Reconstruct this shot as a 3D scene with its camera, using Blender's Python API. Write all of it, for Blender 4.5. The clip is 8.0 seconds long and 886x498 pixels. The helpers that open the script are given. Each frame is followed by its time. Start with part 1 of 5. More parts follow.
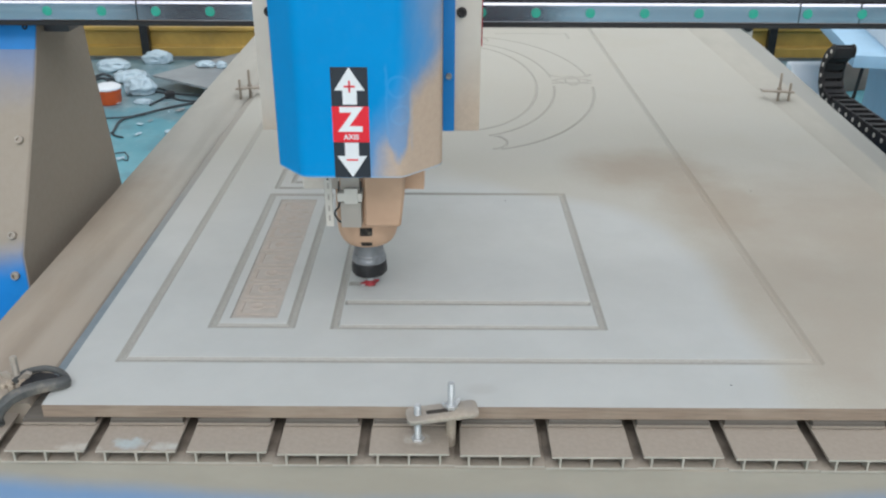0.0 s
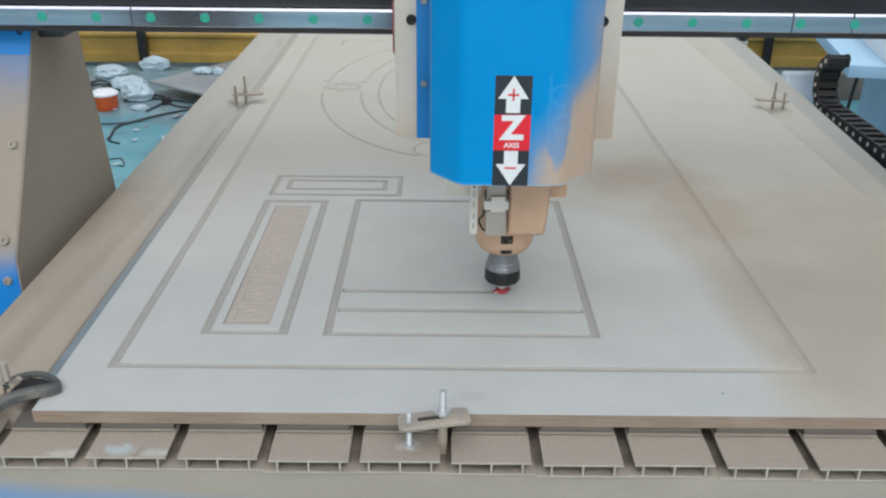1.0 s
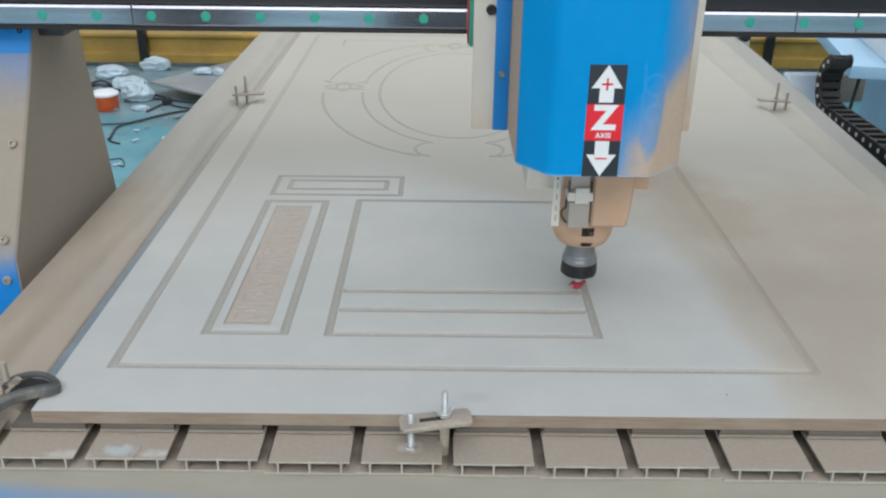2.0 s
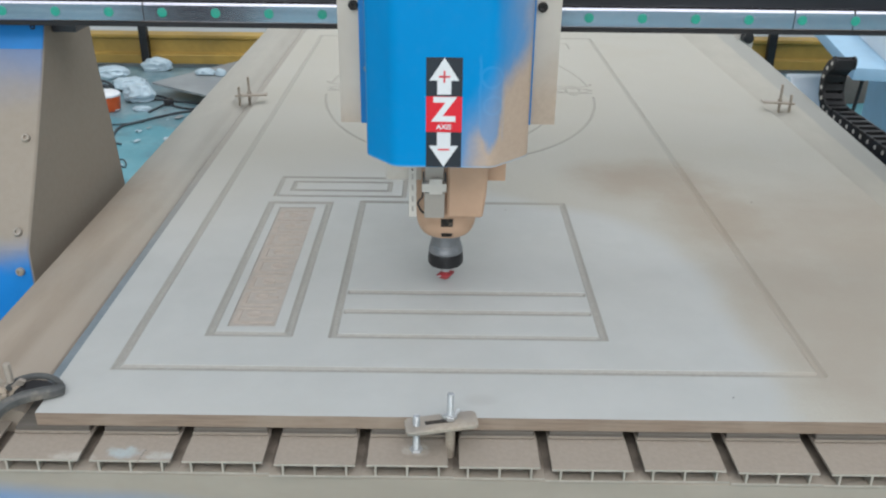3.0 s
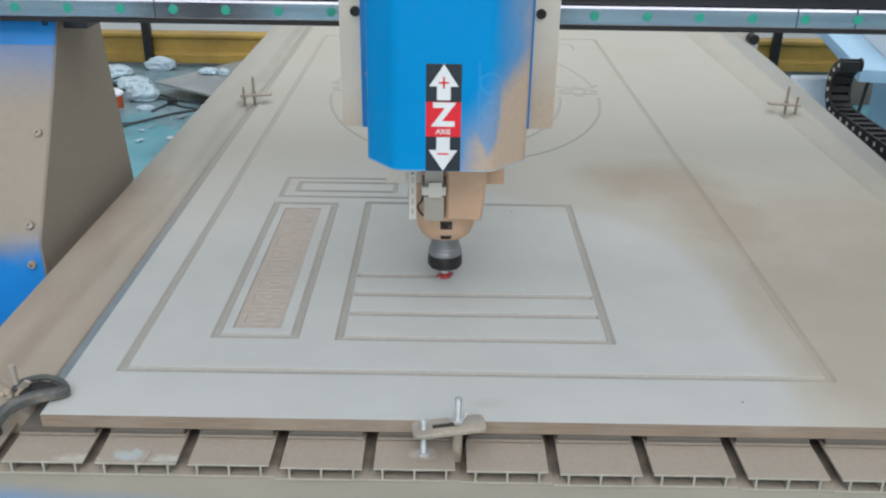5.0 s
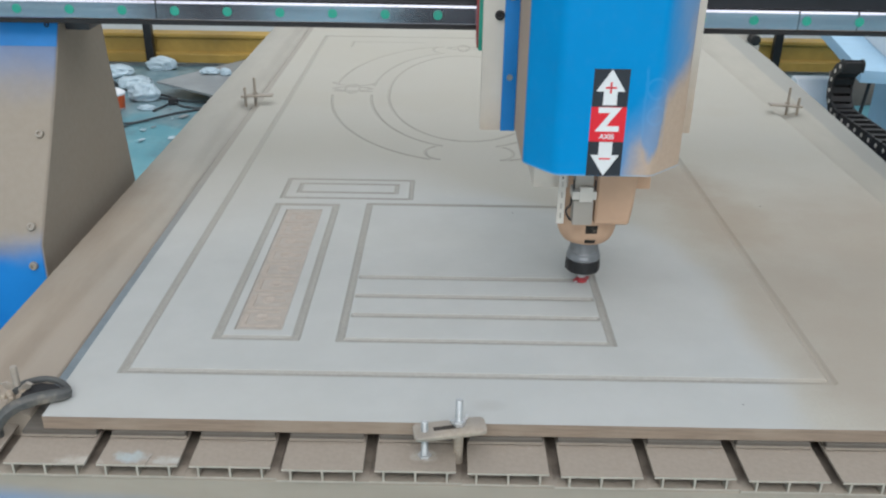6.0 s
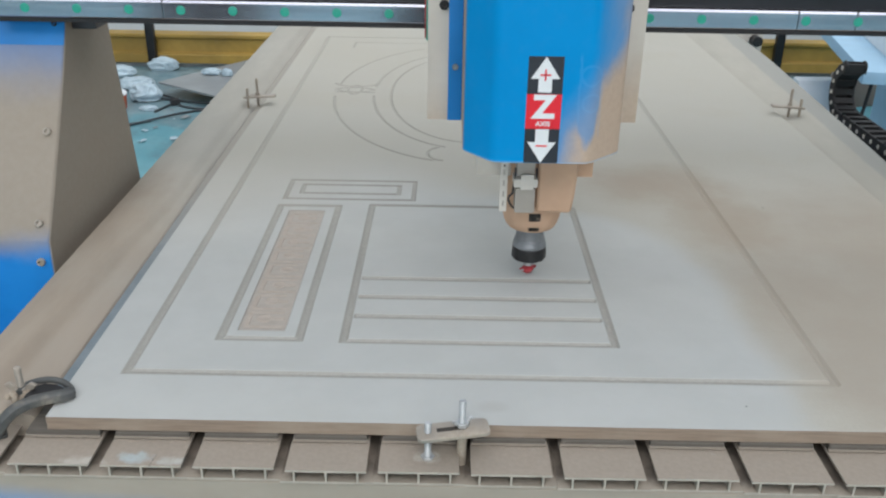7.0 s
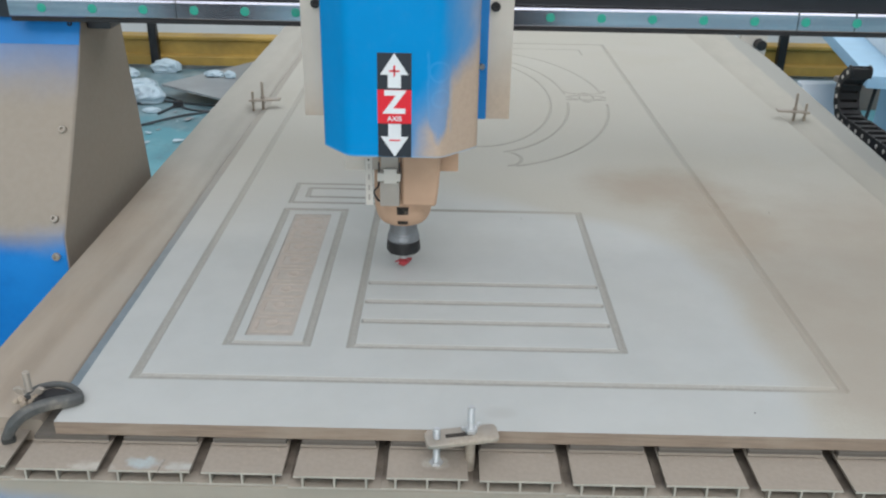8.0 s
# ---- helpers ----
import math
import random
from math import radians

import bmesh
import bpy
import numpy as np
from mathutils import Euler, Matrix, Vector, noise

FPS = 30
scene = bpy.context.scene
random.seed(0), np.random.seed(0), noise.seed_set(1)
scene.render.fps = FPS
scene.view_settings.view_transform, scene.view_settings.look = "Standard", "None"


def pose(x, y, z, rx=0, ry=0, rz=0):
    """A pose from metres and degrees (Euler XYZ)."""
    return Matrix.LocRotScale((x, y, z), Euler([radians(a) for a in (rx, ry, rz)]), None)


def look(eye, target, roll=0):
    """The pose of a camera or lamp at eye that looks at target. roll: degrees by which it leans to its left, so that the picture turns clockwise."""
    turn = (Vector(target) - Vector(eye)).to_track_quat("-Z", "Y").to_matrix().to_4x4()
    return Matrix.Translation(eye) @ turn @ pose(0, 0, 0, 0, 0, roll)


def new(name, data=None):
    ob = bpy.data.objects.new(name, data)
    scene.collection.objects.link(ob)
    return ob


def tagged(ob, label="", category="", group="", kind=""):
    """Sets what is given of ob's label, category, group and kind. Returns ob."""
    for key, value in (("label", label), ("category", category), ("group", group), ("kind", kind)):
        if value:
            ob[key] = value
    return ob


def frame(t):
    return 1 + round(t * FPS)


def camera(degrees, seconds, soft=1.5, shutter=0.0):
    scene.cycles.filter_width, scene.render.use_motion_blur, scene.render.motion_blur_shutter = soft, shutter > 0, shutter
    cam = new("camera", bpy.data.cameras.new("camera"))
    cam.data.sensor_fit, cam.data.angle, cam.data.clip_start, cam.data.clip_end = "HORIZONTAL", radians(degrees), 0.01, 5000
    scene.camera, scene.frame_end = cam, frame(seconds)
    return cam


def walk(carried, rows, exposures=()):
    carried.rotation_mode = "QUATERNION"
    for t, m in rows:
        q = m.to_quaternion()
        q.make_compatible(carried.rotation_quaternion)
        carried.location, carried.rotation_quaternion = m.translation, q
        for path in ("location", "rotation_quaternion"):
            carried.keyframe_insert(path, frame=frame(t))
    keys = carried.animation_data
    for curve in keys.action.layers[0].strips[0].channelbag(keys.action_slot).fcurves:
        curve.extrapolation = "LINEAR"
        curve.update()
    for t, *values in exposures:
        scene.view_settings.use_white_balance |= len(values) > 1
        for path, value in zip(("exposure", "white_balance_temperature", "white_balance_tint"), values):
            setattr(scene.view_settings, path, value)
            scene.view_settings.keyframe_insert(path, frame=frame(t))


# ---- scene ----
cam = camera(53.5, 8.0, soft=2.2)
PATH = [
    (0, (0.4612, -0.8276, 1.4039), (0.4596, 0.9710, 0.5290), 0.24),
    (0.5, (0.4613, -0.8260, 1.3995), (0.4618, 0.9775, 0.5351), 0.45),
    (1, (0.4665, -0.8281, 1.4036), (0.4718, 0.9780, 0.5439), 0.59),
    (1.5, (0.4666, -0.8259, 1.4010), (0.4714, 0.9799, 0.5428), 0.62),
    (3, (0.4583, -0.8188, 1.3984), (0.4619, 0.9897, 0.5434), 0.74),
    (3.5, (0.4593, -0.8204, 1.4028), (0.4605, 0.9871, 0.5463), 0.79),
    (4, (0.4552, -0.8190, 1.3997), (0.4560, 0.9888, 0.5448), 0.82),
    (4.5, (0.4513, -0.8142, 1.3971), (0.4520, 0.9937, 0.5425), 0.88),
    (6, (0.4509, -0.8113, 1.4016), (0.4485, 0.9953, 0.5457), 0.93),
    (6.5, (0.4532, -0.8146, 1.4014), (0.4479, 0.9937, 0.5464), 0.93),
    (7, (0.4481, -0.8119, 1.4028), (0.4435, 0.9959, 0.5478), 0.97),
    (7.5, (0.4419, -0.8071, 1.4029), (0.4346, 1.0028, 0.5495), 1.00),
    (8, (0.4390, -0.8098, 1.4063), (0.4321, 1.0008, 0.5547), 1.08),
]
walk(cam, [(t, look(eye, target, roll)) for t, eye, target, roll in PATH], [(0, 0.05), (1.5, 0.02), (4.0, -0.01), (8.0, -0.05)])

# ---- light ----
world = bpy.data.worlds.new("hall_sky")
scene.world = world
world.use_nodes = True
wn = world.node_tree.nodes
sky = wn.new("ShaderNodeTexSky")
sky.sky_type = "NISHITA"
sky.sun_disc = False
sky.sun_elevation, sky.sun_rotation = radians(50), radians(160)
world.node_tree.links.new(sky.outputs["Color"], wn["Background"].inputs["Color"])
wn["Background"].inputs["Strength"].default_value = 0.12

FRONT_OPENING = (-4.0, 3.6, 1.0, 3.8)   # x0 x1 z0 z1, unseen opening added in the south wall behind the camera
SKYLIGHTS = [(-4.6, 1.5, 186), (-1.4, 1.5, 104), (1.8, 1.5, 80), (4.55, 1.0, 146)]  # centre y, half width, daylight in watts
HALL = (-6.0, 7.5, -6.5, 5.75, 5.6)  # x0 x1 y0 y1 height
for cy, hw, watts in SKYLIGHTS:
    lamp = bpy.data.lights.new("skylight_daylight", "AREA")
    lamp.shape, lamp.size, lamp.size_y = "RECTANGLE", 8.0, hw * 1.8
    lamp.energy, lamp.color = watts, (1.0, 0.985, 0.95)
    new("skylight_daylight", lamp).matrix_world = look((0.75, cy, HALL[4] + 0.05), (0.75, cy, 0))
# fill added from the front, set in the unseen south opening
lamp = bpy.data.lights.new("window_daylight", "AREA")
lamp.shape, lamp.size, lamp.size_y = "RECTANGLE", FRONT_OPENING[1] - FRONT_OPENING[0], FRONT_OPENING[3] - FRONT_OPENING[2]
lamp.energy, lamp.color = 160, (1.0, 0.99, 0.955)
new("window_daylight", lamp).matrix_world = look(((FRONT_OPENING[0] + FRONT_OPENING[1]) / 2, HALL[2] - 0.1, 2.4), ((FRONT_OPENING[0] + FRONT_OPENING[1]) / 2, 0, 2.0))


# ---- materials ----
def nodes_of(name):
    m = bpy.data.materials.new(name)
    m.use_nodes = True
    return m, m.node_tree.nodes, m.node_tree.links, m.node_tree.nodes["Principled BSDF"]


class Net:
    """Short-hand for building one node material."""

    def __init__(self, name, metal=0.0):
        self.m, self.n, self.l, self.b = nodes_of(name)
        self.b.inputs["Metallic"].default_value = metal
        self.obj = self.n.new("ShaderNodeTexCoord").outputs["Object"]

    def put(self, socket, value):
        if isinstance(value, bpy.types.NodeSocket):
            self.l.new(value, socket)
        elif isinstance(value, tuple) and len(value) == 3 and socket.type == "RGBA":
            socket.default_value = (*value, 1)
        else:
            socket.default_value = value

    def noise(self, scale, detail=4.0, stretch=(1, 1, 1), rough=0.6):
        mp = self.n.new("ShaderNodeMapping")
        mp.inputs["Scale"].default_value = stretch
        self.l.new(self.obj, mp.inputs["Vector"])
        t = self.n.new("ShaderNodeTexNoise")
        t.inputs["Scale"].default_value, t.inputs["Detail"].default_value = scale, detail
        t.inputs["Roughness"].default_value = rough
        self.l.new(mp.outputs["Vector"], t.inputs["Vector"])
        return t.outputs["Fac"]

    def math(self, op, a, b=0.0, clamp=False):
        t = self.n.new("ShaderNodeMath")
        t.operation, t.use_clamp = op, clamp
        self.put(t.inputs[0], a)
        self.put(t.inputs[1], b)
        return t.outputs[0]

    def ramp(self, v, lo, hi):
        t = self.n.new("ShaderNodeMapRange")
        t.interpolation_type = "SMOOTHSTEP"
        self.put(t.inputs["Value"], v)
        self.put(t.inputs["From Min"], lo)
        self.put(t.inputs["From Max"], hi)
        return t.outputs["Result"]

    def mix(self, f, a, b, blend="MIX"):
        t = self.n.new("ShaderNodeMix")
        t.data_type, t.blend_type = "RGBA", blend
        self.put(t.inputs[0], f)
        self.put(t.inputs[6], a)
        self.put(t.inputs[7], b)
        return t.outputs[2]

    def axes(self):
        t = self.n.new("ShaderNodeSeparateXYZ")
        self.l.new(self.obj, t.inputs[0])
        return t.outputs[0], t.outputs[1], t.outputs[2]

    def random(self):
        return self.n.new("ShaderNodeObjectInfo").outputs["Random"]

    def bump(self, height, strength=0.2, distance=0.001):
        t = self.n.new("ShaderNodeBump")
        t.inputs["Strength"].default_value, t.inputs["Distance"].default_value = strength, distance
        self.l.new(height, t.inputs["Height"])
        self.l.new(t.outputs["Normal"], self.b.inputs["Normal"])

    def done(self, colour, rough, spec=None):
        self.put(self.b.inputs["Base Color"], colour)
        self.put(self.b.inputs["Roughness"], rough)
        if spec is not None:
            self.b.inputs["Specular IOR Level"].default_value = spec
        return self.m


DUST = (0.45, 0.388, 0.312)
DUST_DARK = (0.355, 0.298, 0.232)


def plain(name, base, rough=0.5, metal=0.0, vary=0.12, scale=30.0, bump=0.1, dust=0.0, dust_scale=9.0):
    """A painted, plastic or metal surface with grain, blotches and, where asked, settled wood dust."""
    k = Net(name, metal)
    fine, broad = k.noise(scale * 6, 5), k.noise(scale * 0.5, 4)
    dark = tuple(c * (1 - vary * 1.6) for c in base)
    light = tuple(min(1, c * (1 + vary)) for c in base)
    col = k.mix(k.ramp(broad, 0.3, 0.7), dark, light)
    col = k.mix(k.math("MULTIPLY", k.ramp(fine, 0.35, 0.7), 0.25), col, dark)
    r = k.math("ADD", rough - 0.08, k.math("MULTIPLY", broad, 0.16))
    if dust > 0:
        mask = k.ramp(k.math("ADD", k.noise(dust_scale, 6), dust - 0.5), 0.35, 0.65)
        grain = k.mix(k.ramp(k.noise(220, 3), 0.3, 0.7), DUST_DARK, DUST)
        col = k.mix(mask, col, grain)
        r = k.math("ADD", r, k.math("MULTIPLY", mask, 0.9 - rough), True)
        if metal:
            k.put(k.b.inputs["Metallic"], k.math("MULTIPLY", k.math("SUBTRACT", 1.0, mask), metal))
    k.bump(fine, bump, 0.0006)
    return k.done(col, r)


def board_material():
    """White faced fibreboard; tan core in the cuts; a dust film with a swept, cleaner patch."""
    k = Net("faced_fibreboard")
    k.obj = k.n.new("ShaderNodeNewGeometry").outputs["Position"]
    x, y, z = k.axes()
    wob = k.math("MULTIPLY", k.math("SUBTRACT", k.noise(7, 5), 0.5), 0.11)
    # swept patch: rounded on its far, outer corner
    ex = k.math("DIVIDE", k.math("MAXIMUM", k.math("SUBTRACT", x, 0.20), 0.0), 0.668)
    ey = k.math("DIVIDE", k.math("MAXIMUM", k.math("SUBTRACT", y, 0.10), 0.0), 0.565)
    d = k.math("POWER", k.math("ADD", k.math("POWER", ex, 4.0), k.math("POWER", ey, 4.0)), 0.25)
    soft = k.math("SUBTRACT", 1.55, k.math("MULTIPLY", k.ramp(x, 0.25, 0.66), 0.50))   # the dust thins out slowly on one side
    start = k.math("SUBTRACT", 0.95, k.math("MULTIPLY", k.ramp(x, 0.32, 0.06), 0.45))
    film = k.ramp(k.math("ADD", d, wob), start, soft)
    swept = film
    film = k.math("ADD", k.math("MULTIPLY", film, 0.84), k.math("MULTIPLY", k.ramp(k.noise(2.4, 5), 0.3, 0.75), 0.17), True)
    heap = k.ramp(k.noise(3.3, 3), 0.55, 0.8)
    film = k.math("ADD", film, k.math("MULTIPLY", k.math("MULTIPLY", heap, film), 0.35), True)
    white = k.mix(k.ramp(k.noise(14, 5), 0.3, 0.7), (0.447, 0.462, 0.450), (0.476, 0.490, 0.478))
    powder = k.mix(k.ramp(k.noise(260, 3), 0.3, 0.7), (0.428, 0.411, 0.356), (0.454, 0.437, 0.381))
    top = k.mix(film, white, powder)
    top = k.mix(k.math("MULTIPLY", k.ramp(k.noise(420, 2), 0.62, 0.75), 0.10), top, (0.40, 0.34, 0.27))
    core = k.mix(k.ramp(k.noise(180, 4, (1, 1, 3)), 0.3, 0.7), (0.318, 0.311, 0.283), (0.368, 0.359, 0.328))
    field = k.math("MULTIPLY", k.math("MULTIPLY", k.ramp(x, 0.172, 0.175), k.ramp(x, 0.2375, 0.2345)), k.math("MULTIPLY", k.ramp(y, 0.197, 0.201), k.ramp(y, 0.615, 0.611)))
    core = k.mix(field, core, k.mix(k.ramp(k.noise(60, 5), 0.3, 0.7), (0.375, 0.335, 0.292), (0.425, 0.382, 0.336)))
    core = k.mix(k.math("MULTIPLY", film, 0.85), core, (0.400, 0.383, 0.334))   # dust lies in the cuts too
    # browner drift of sawdust, and a faint rubbed smudge near the front edge
    for px, py, rx, ry, tint, amount in ((1.16, 0.30, 0.40, 0.62, (0.358, 0.316, 0.260), 0.80), (0.84, 0.77, 0.19, 0.17, (0.335, 0.275, 0.212), 0.75), (0.925, 0.60, 0.12, 0.17, (0.340, 0.280, 0.215), 0.55), (0.955, 0.26, 0.13, 0.30, (0.365, 0.322, 0.266), 0.48), (0.506, 0.036, 0.028, 0.016, (0.36, 0.345, 0.325), 0.35)):
        qx = k.math("DIVIDE", k.math("SUBTRACT", x, px), rx)
        qy = k.math("DIVIDE", k.math("SUBTRACT", y, py), ry)
        q = k.math("ADD", k.math("ADD", k.math("MULTIPLY", qx, qx), k.math("MULTIPLY", qy, qy)), k.math("MULTIPLY", k.noise(9, 5), 0.9))
        lies = k.math("MULTIPLY", k.ramp(q, 1.35, 0.35), amount)
        if rx > 0.05:
            lies = k.math("MULTIPLY", lies, swept)
            core = k.mix(lies, core, tint)
        top = k.mix(lies, top, tint)
    cut = k.math("MULTIPLY", k.ramp(z, 0.79995, 0.7992), 0.95)
    col = k.mix(cut, top, core)
    k.bump(k.noise(500, 3), 0.05, 0.0004)
    return k.done(col, k.math("ADD", 0.5, k.math("MULTIPLY", film, 0.35)), 0.35)


def core_material():
    k = Net("sawn_fibreboard_edge")
    band = k.noise(60, 5, (0.3, 0.3, 6))
    col = k.mix(k.ramp(band, 0.3, 0.7), (0.246, 0.188, 0.143), (0.330, 0.259, 0.200))
    col = k.mix(k.math("MULTIPLY", k.ramp(k.noise(9, 5), 0.4, 0.7), 0.4), col, DUST)
    k.bump(k.noise(400, 3), 0.3, 0.0006)
    return k.done(col, 0.9)


def carved_material():
    k = Net("carved_fibreboard")
    col = k.mix(k.ramp(k.noise(70, 6), 0.3, 0.7), (0.41, 0.358, 0.308), (0.465, 0.412, 0.36))
    k.bump(k.noise(300, 4), 0.4, 0.001)
    return k.done(col, 0.9)


def cover_material():
    """Blue enamel with wood dust caked over one lower corner, wiped in streaks."""
    k = Net("blue_enamel_dusted")
    x, y, z = k.axes()
    blue = k.mix(k.ramp(k.noise(9, 4), 0.3, 0.7), (0.0, 0.252, 0.60), (0.0, 0.268, 0.635))
    # the cake begins beside the sticker low down and retreats to the outer edge higher up
    lean = k.math("MULTIPLY", k.ramp(z, 0.235, 0.37), 0.062)
    edge = k.math("SUBTRACT", x, lean)
    edge = k.math("ADD", edge, k.math("MULTIPLY", k.math("SUBTRACT", k.noise(13, 4, (1, 1, 0.6)), 0.5), 0.05))
    full = k.math("MULTIPLY", k.ramp(edge, 0.006, 0.050), k.ramp(z, 0.50, 0.34))
    haze = k.math("MULTIPLY", k.math("MULTIPLY", k.ramp(edge, -0.012, 0.045), k.ramp(z, 0.58, 0.38)), 0.42)
    # wiped marks down the middle of the cake
    wx = k.math("DIVIDE", k.math("SUBTRACT", x, 0.052), 0.017)
    wz = k.math("DIVIDE", k.math("SUBTRACT", z, 0.293), 0.062)
    wiped = k.math("ADD", k.math("ADD", k.math("MULTIPLY", wx, wx), k.math("MULTIPLY", wz, wz)), k.math("MULTIPLY", k.noise(48, 4, (1, 1, 0.35)), 1.6))
    streak = k.math("MULTIPLY", k.ramp(wiped, 1.75, 0.95), 0.72)
    full = k.math("MULTIPLY", full, k.math("SUBTRACT", 1.0, streak), True)
    side = k.math("MULTIPLY", k.ramp(k.math("ABSOLUTE", x), 0.1032, 0.1038), 0.97)
    mask = k.math("MAXIMUM", k.math("MAXIMUM", full, haze), side)
    dust = k.mix(k.ramp(k.noise(150, 4), 0.3, 0.7), (0.485, 0.370, 0.285), (0.515, 0.395, 0.305))
    film = k.math("MULTIPLY", k.ramp(k.noise(60, 5), 0.45, 0.8), 0.015)
    col = k.mix(film, k.mix(mask, blue, dust), (0.5, 0.52, 0.55))
    # faint finger-drawn strokes in the dust, and a highlight painted along the lower rim
    wave = k.math("MULTIPLY", k.math("SUBTRACT", k.noise(30, 3), 0.5), 0.008)
    marks = None
    for px, za, zb in ((0.0385, 0.262, 0.352), (0.0675, 0.246, 0.318)):
        m = k.math("MULTIPLY", k.ramp(k.math("ABSOLUTE", k.math("ADD", k.math("SUBTRACT", x, px), wave)), 0.0024, 0.0008), k.math("MULTIPLY", k.ramp(z, za - 0.006, za + 0.006), k.ramp(z, zb + 0.006, zb - 0.006)))
        marks = m if marks is None else k.math("MAXIMUM", marks, m)
    for px, pz, r in ((0.0530, 0.3260, 0.0130), (0.0540, 0.2920, 0.0110)):
        qx, qz = k.math("SUBTRACT", x, px), k.math("SUBTRACT", z, pz)
        far = k.math("POWER", k.math("ADD", k.math("MULTIPLY", qx, qx), k.math("MULTIPLY", qz, qz)), 0.5)
        marks = k.math("MAXIMUM", marks, k.ramp(k.math("ABSOLUTE", k.math("ADD", k.math("SUBTRACT", far, r), wave)), 0.0024, 0.0008))
    front = k.ramp(y, -0.100, -0.106)
    col = k.mix(k.math("MULTIPLY", k.math("MULTIPLY", marks, front), 0.14), col, (0.16, 0.42, 0.72))
    col = k.mix(k.math("MULTIPLY", k.ramp(z, 0.2150, 0.2135), 0.55), col, (0.28, 0.46, 0.64))
    k.bump(k.noise(240, 3), 0.08, 0.0005)
    return k.done(col, k.math("ADD", 0.42, k.math("MULTIPLY", mask, 0.5)), 0.1)


def slide_material():
    """Grey painted plate, tan wood dust clinging to its lower end."""
    k = Net("grey_slide_plate_dusted")
    x, y, z = k.axes()
    grey = k.mix(k.ramp(k.noise(8, 4), 0.3, 0.7), (0.56, 0.53, 0.48), (0.64, 0.605, 0.55))
    tan = k.mix(k.ramp(k.noise(120, 4), 0.3, 0.7), (0.50, 0.40, 0.31), (0.55, 0.445, 0.35))
    low = k.ramp(k.math("ADD", k.math("SUBTRACT", z, k.math("MULTIPLY", x, 0.22)), k.math("MULTIPLY", k.math("SUBTRACT", k.noise(10, 5), 0.5), 0.07)), 0.295, 0.19)
    k.bump(k.noise(240, 3), 0.08, 0.0005)
    return k.done(k.mix(k.math("MULTIPLY", low, 0.9), grey, tan), 0.7, 0.3)


def leg_material():
    """Blue machine enamel under a thick coat of settled wood dust, bare towards top and foot."""
    k = Net("blue_enamel_coated_with_dust")
    x, y, z = k.axes()
    n = k.math("MULTIPLY", k.math("SUBTRACT", k.noise(7, 5), 0.5), 0.07)
    zz = k.math("ADD", z, n)
    inner = k.ramp(x, -0.1675, -0.1655)
    low = k.math("MAXIMUM", k.ramp(zz, 0.775, 0.845), inner)
    high = k.math("MAXIMUM", k.ramp(zz, 1.10, 0.99), inner)
    mask = k.math("MULTIPLY", low, k.math("ADD", 0.50, k.math("MULTIPLY", high, 0.49)))
    blue = k.mix(k.ramp(k.noise(12, 4), 0.3, 0.7), (0.004, 0.17, 0.52), (0.01, 0.22, 0.62))
    dust = k.mix(k.ramp(k.noise(90, 5), 0.3, 0.7), (0.316, 0.272, 0.220), (0.332, 0.287, 0.234))
    col = k.mix(mask, blue, dust)
    k.bump(k.noise(300, 3), 0.1, 0.0005)
    return k.done(col, k.math("ADD", 0.35, k.math("MULTIPLY", mask, 0.5)), 0.3)


def front_beam_material():
    k = Net("blue_enamel_beam_dusted")
    x, y, z = k.axes()
    far = k.math("POWER", k.math("DIVIDE", k.math("ABSOLUTE", k.math("SUBTRACT", x, 0.50)), 0.50), 2.6)
    m = k.math("SUBTRACT", k.math("ADD", z, k.math("MULTIPLY", k.math("SUBTRACT", k.noise(6, 5), 0.5), 0.03)), k.math("MULTIPLY", far, 0.023))
    m = k.math("ADD", 0.38, k.math("MULTIPLY", k.ramp(m, 0.686, 0.722), 0.62))
    dust = k.mix(k.ramp(k.noise(11, 5, (0.4, 1, 1)), 0.3, 0.7), (0.40, 0.345, 0.28), (0.455, 0.395, 0.325))
    k.bump(k.noise(300, 3), 0.1, 0.0005)
    return k.done(k.mix(m, (0.09, 0.31, 0.66), dust), 0.7, 0.3)


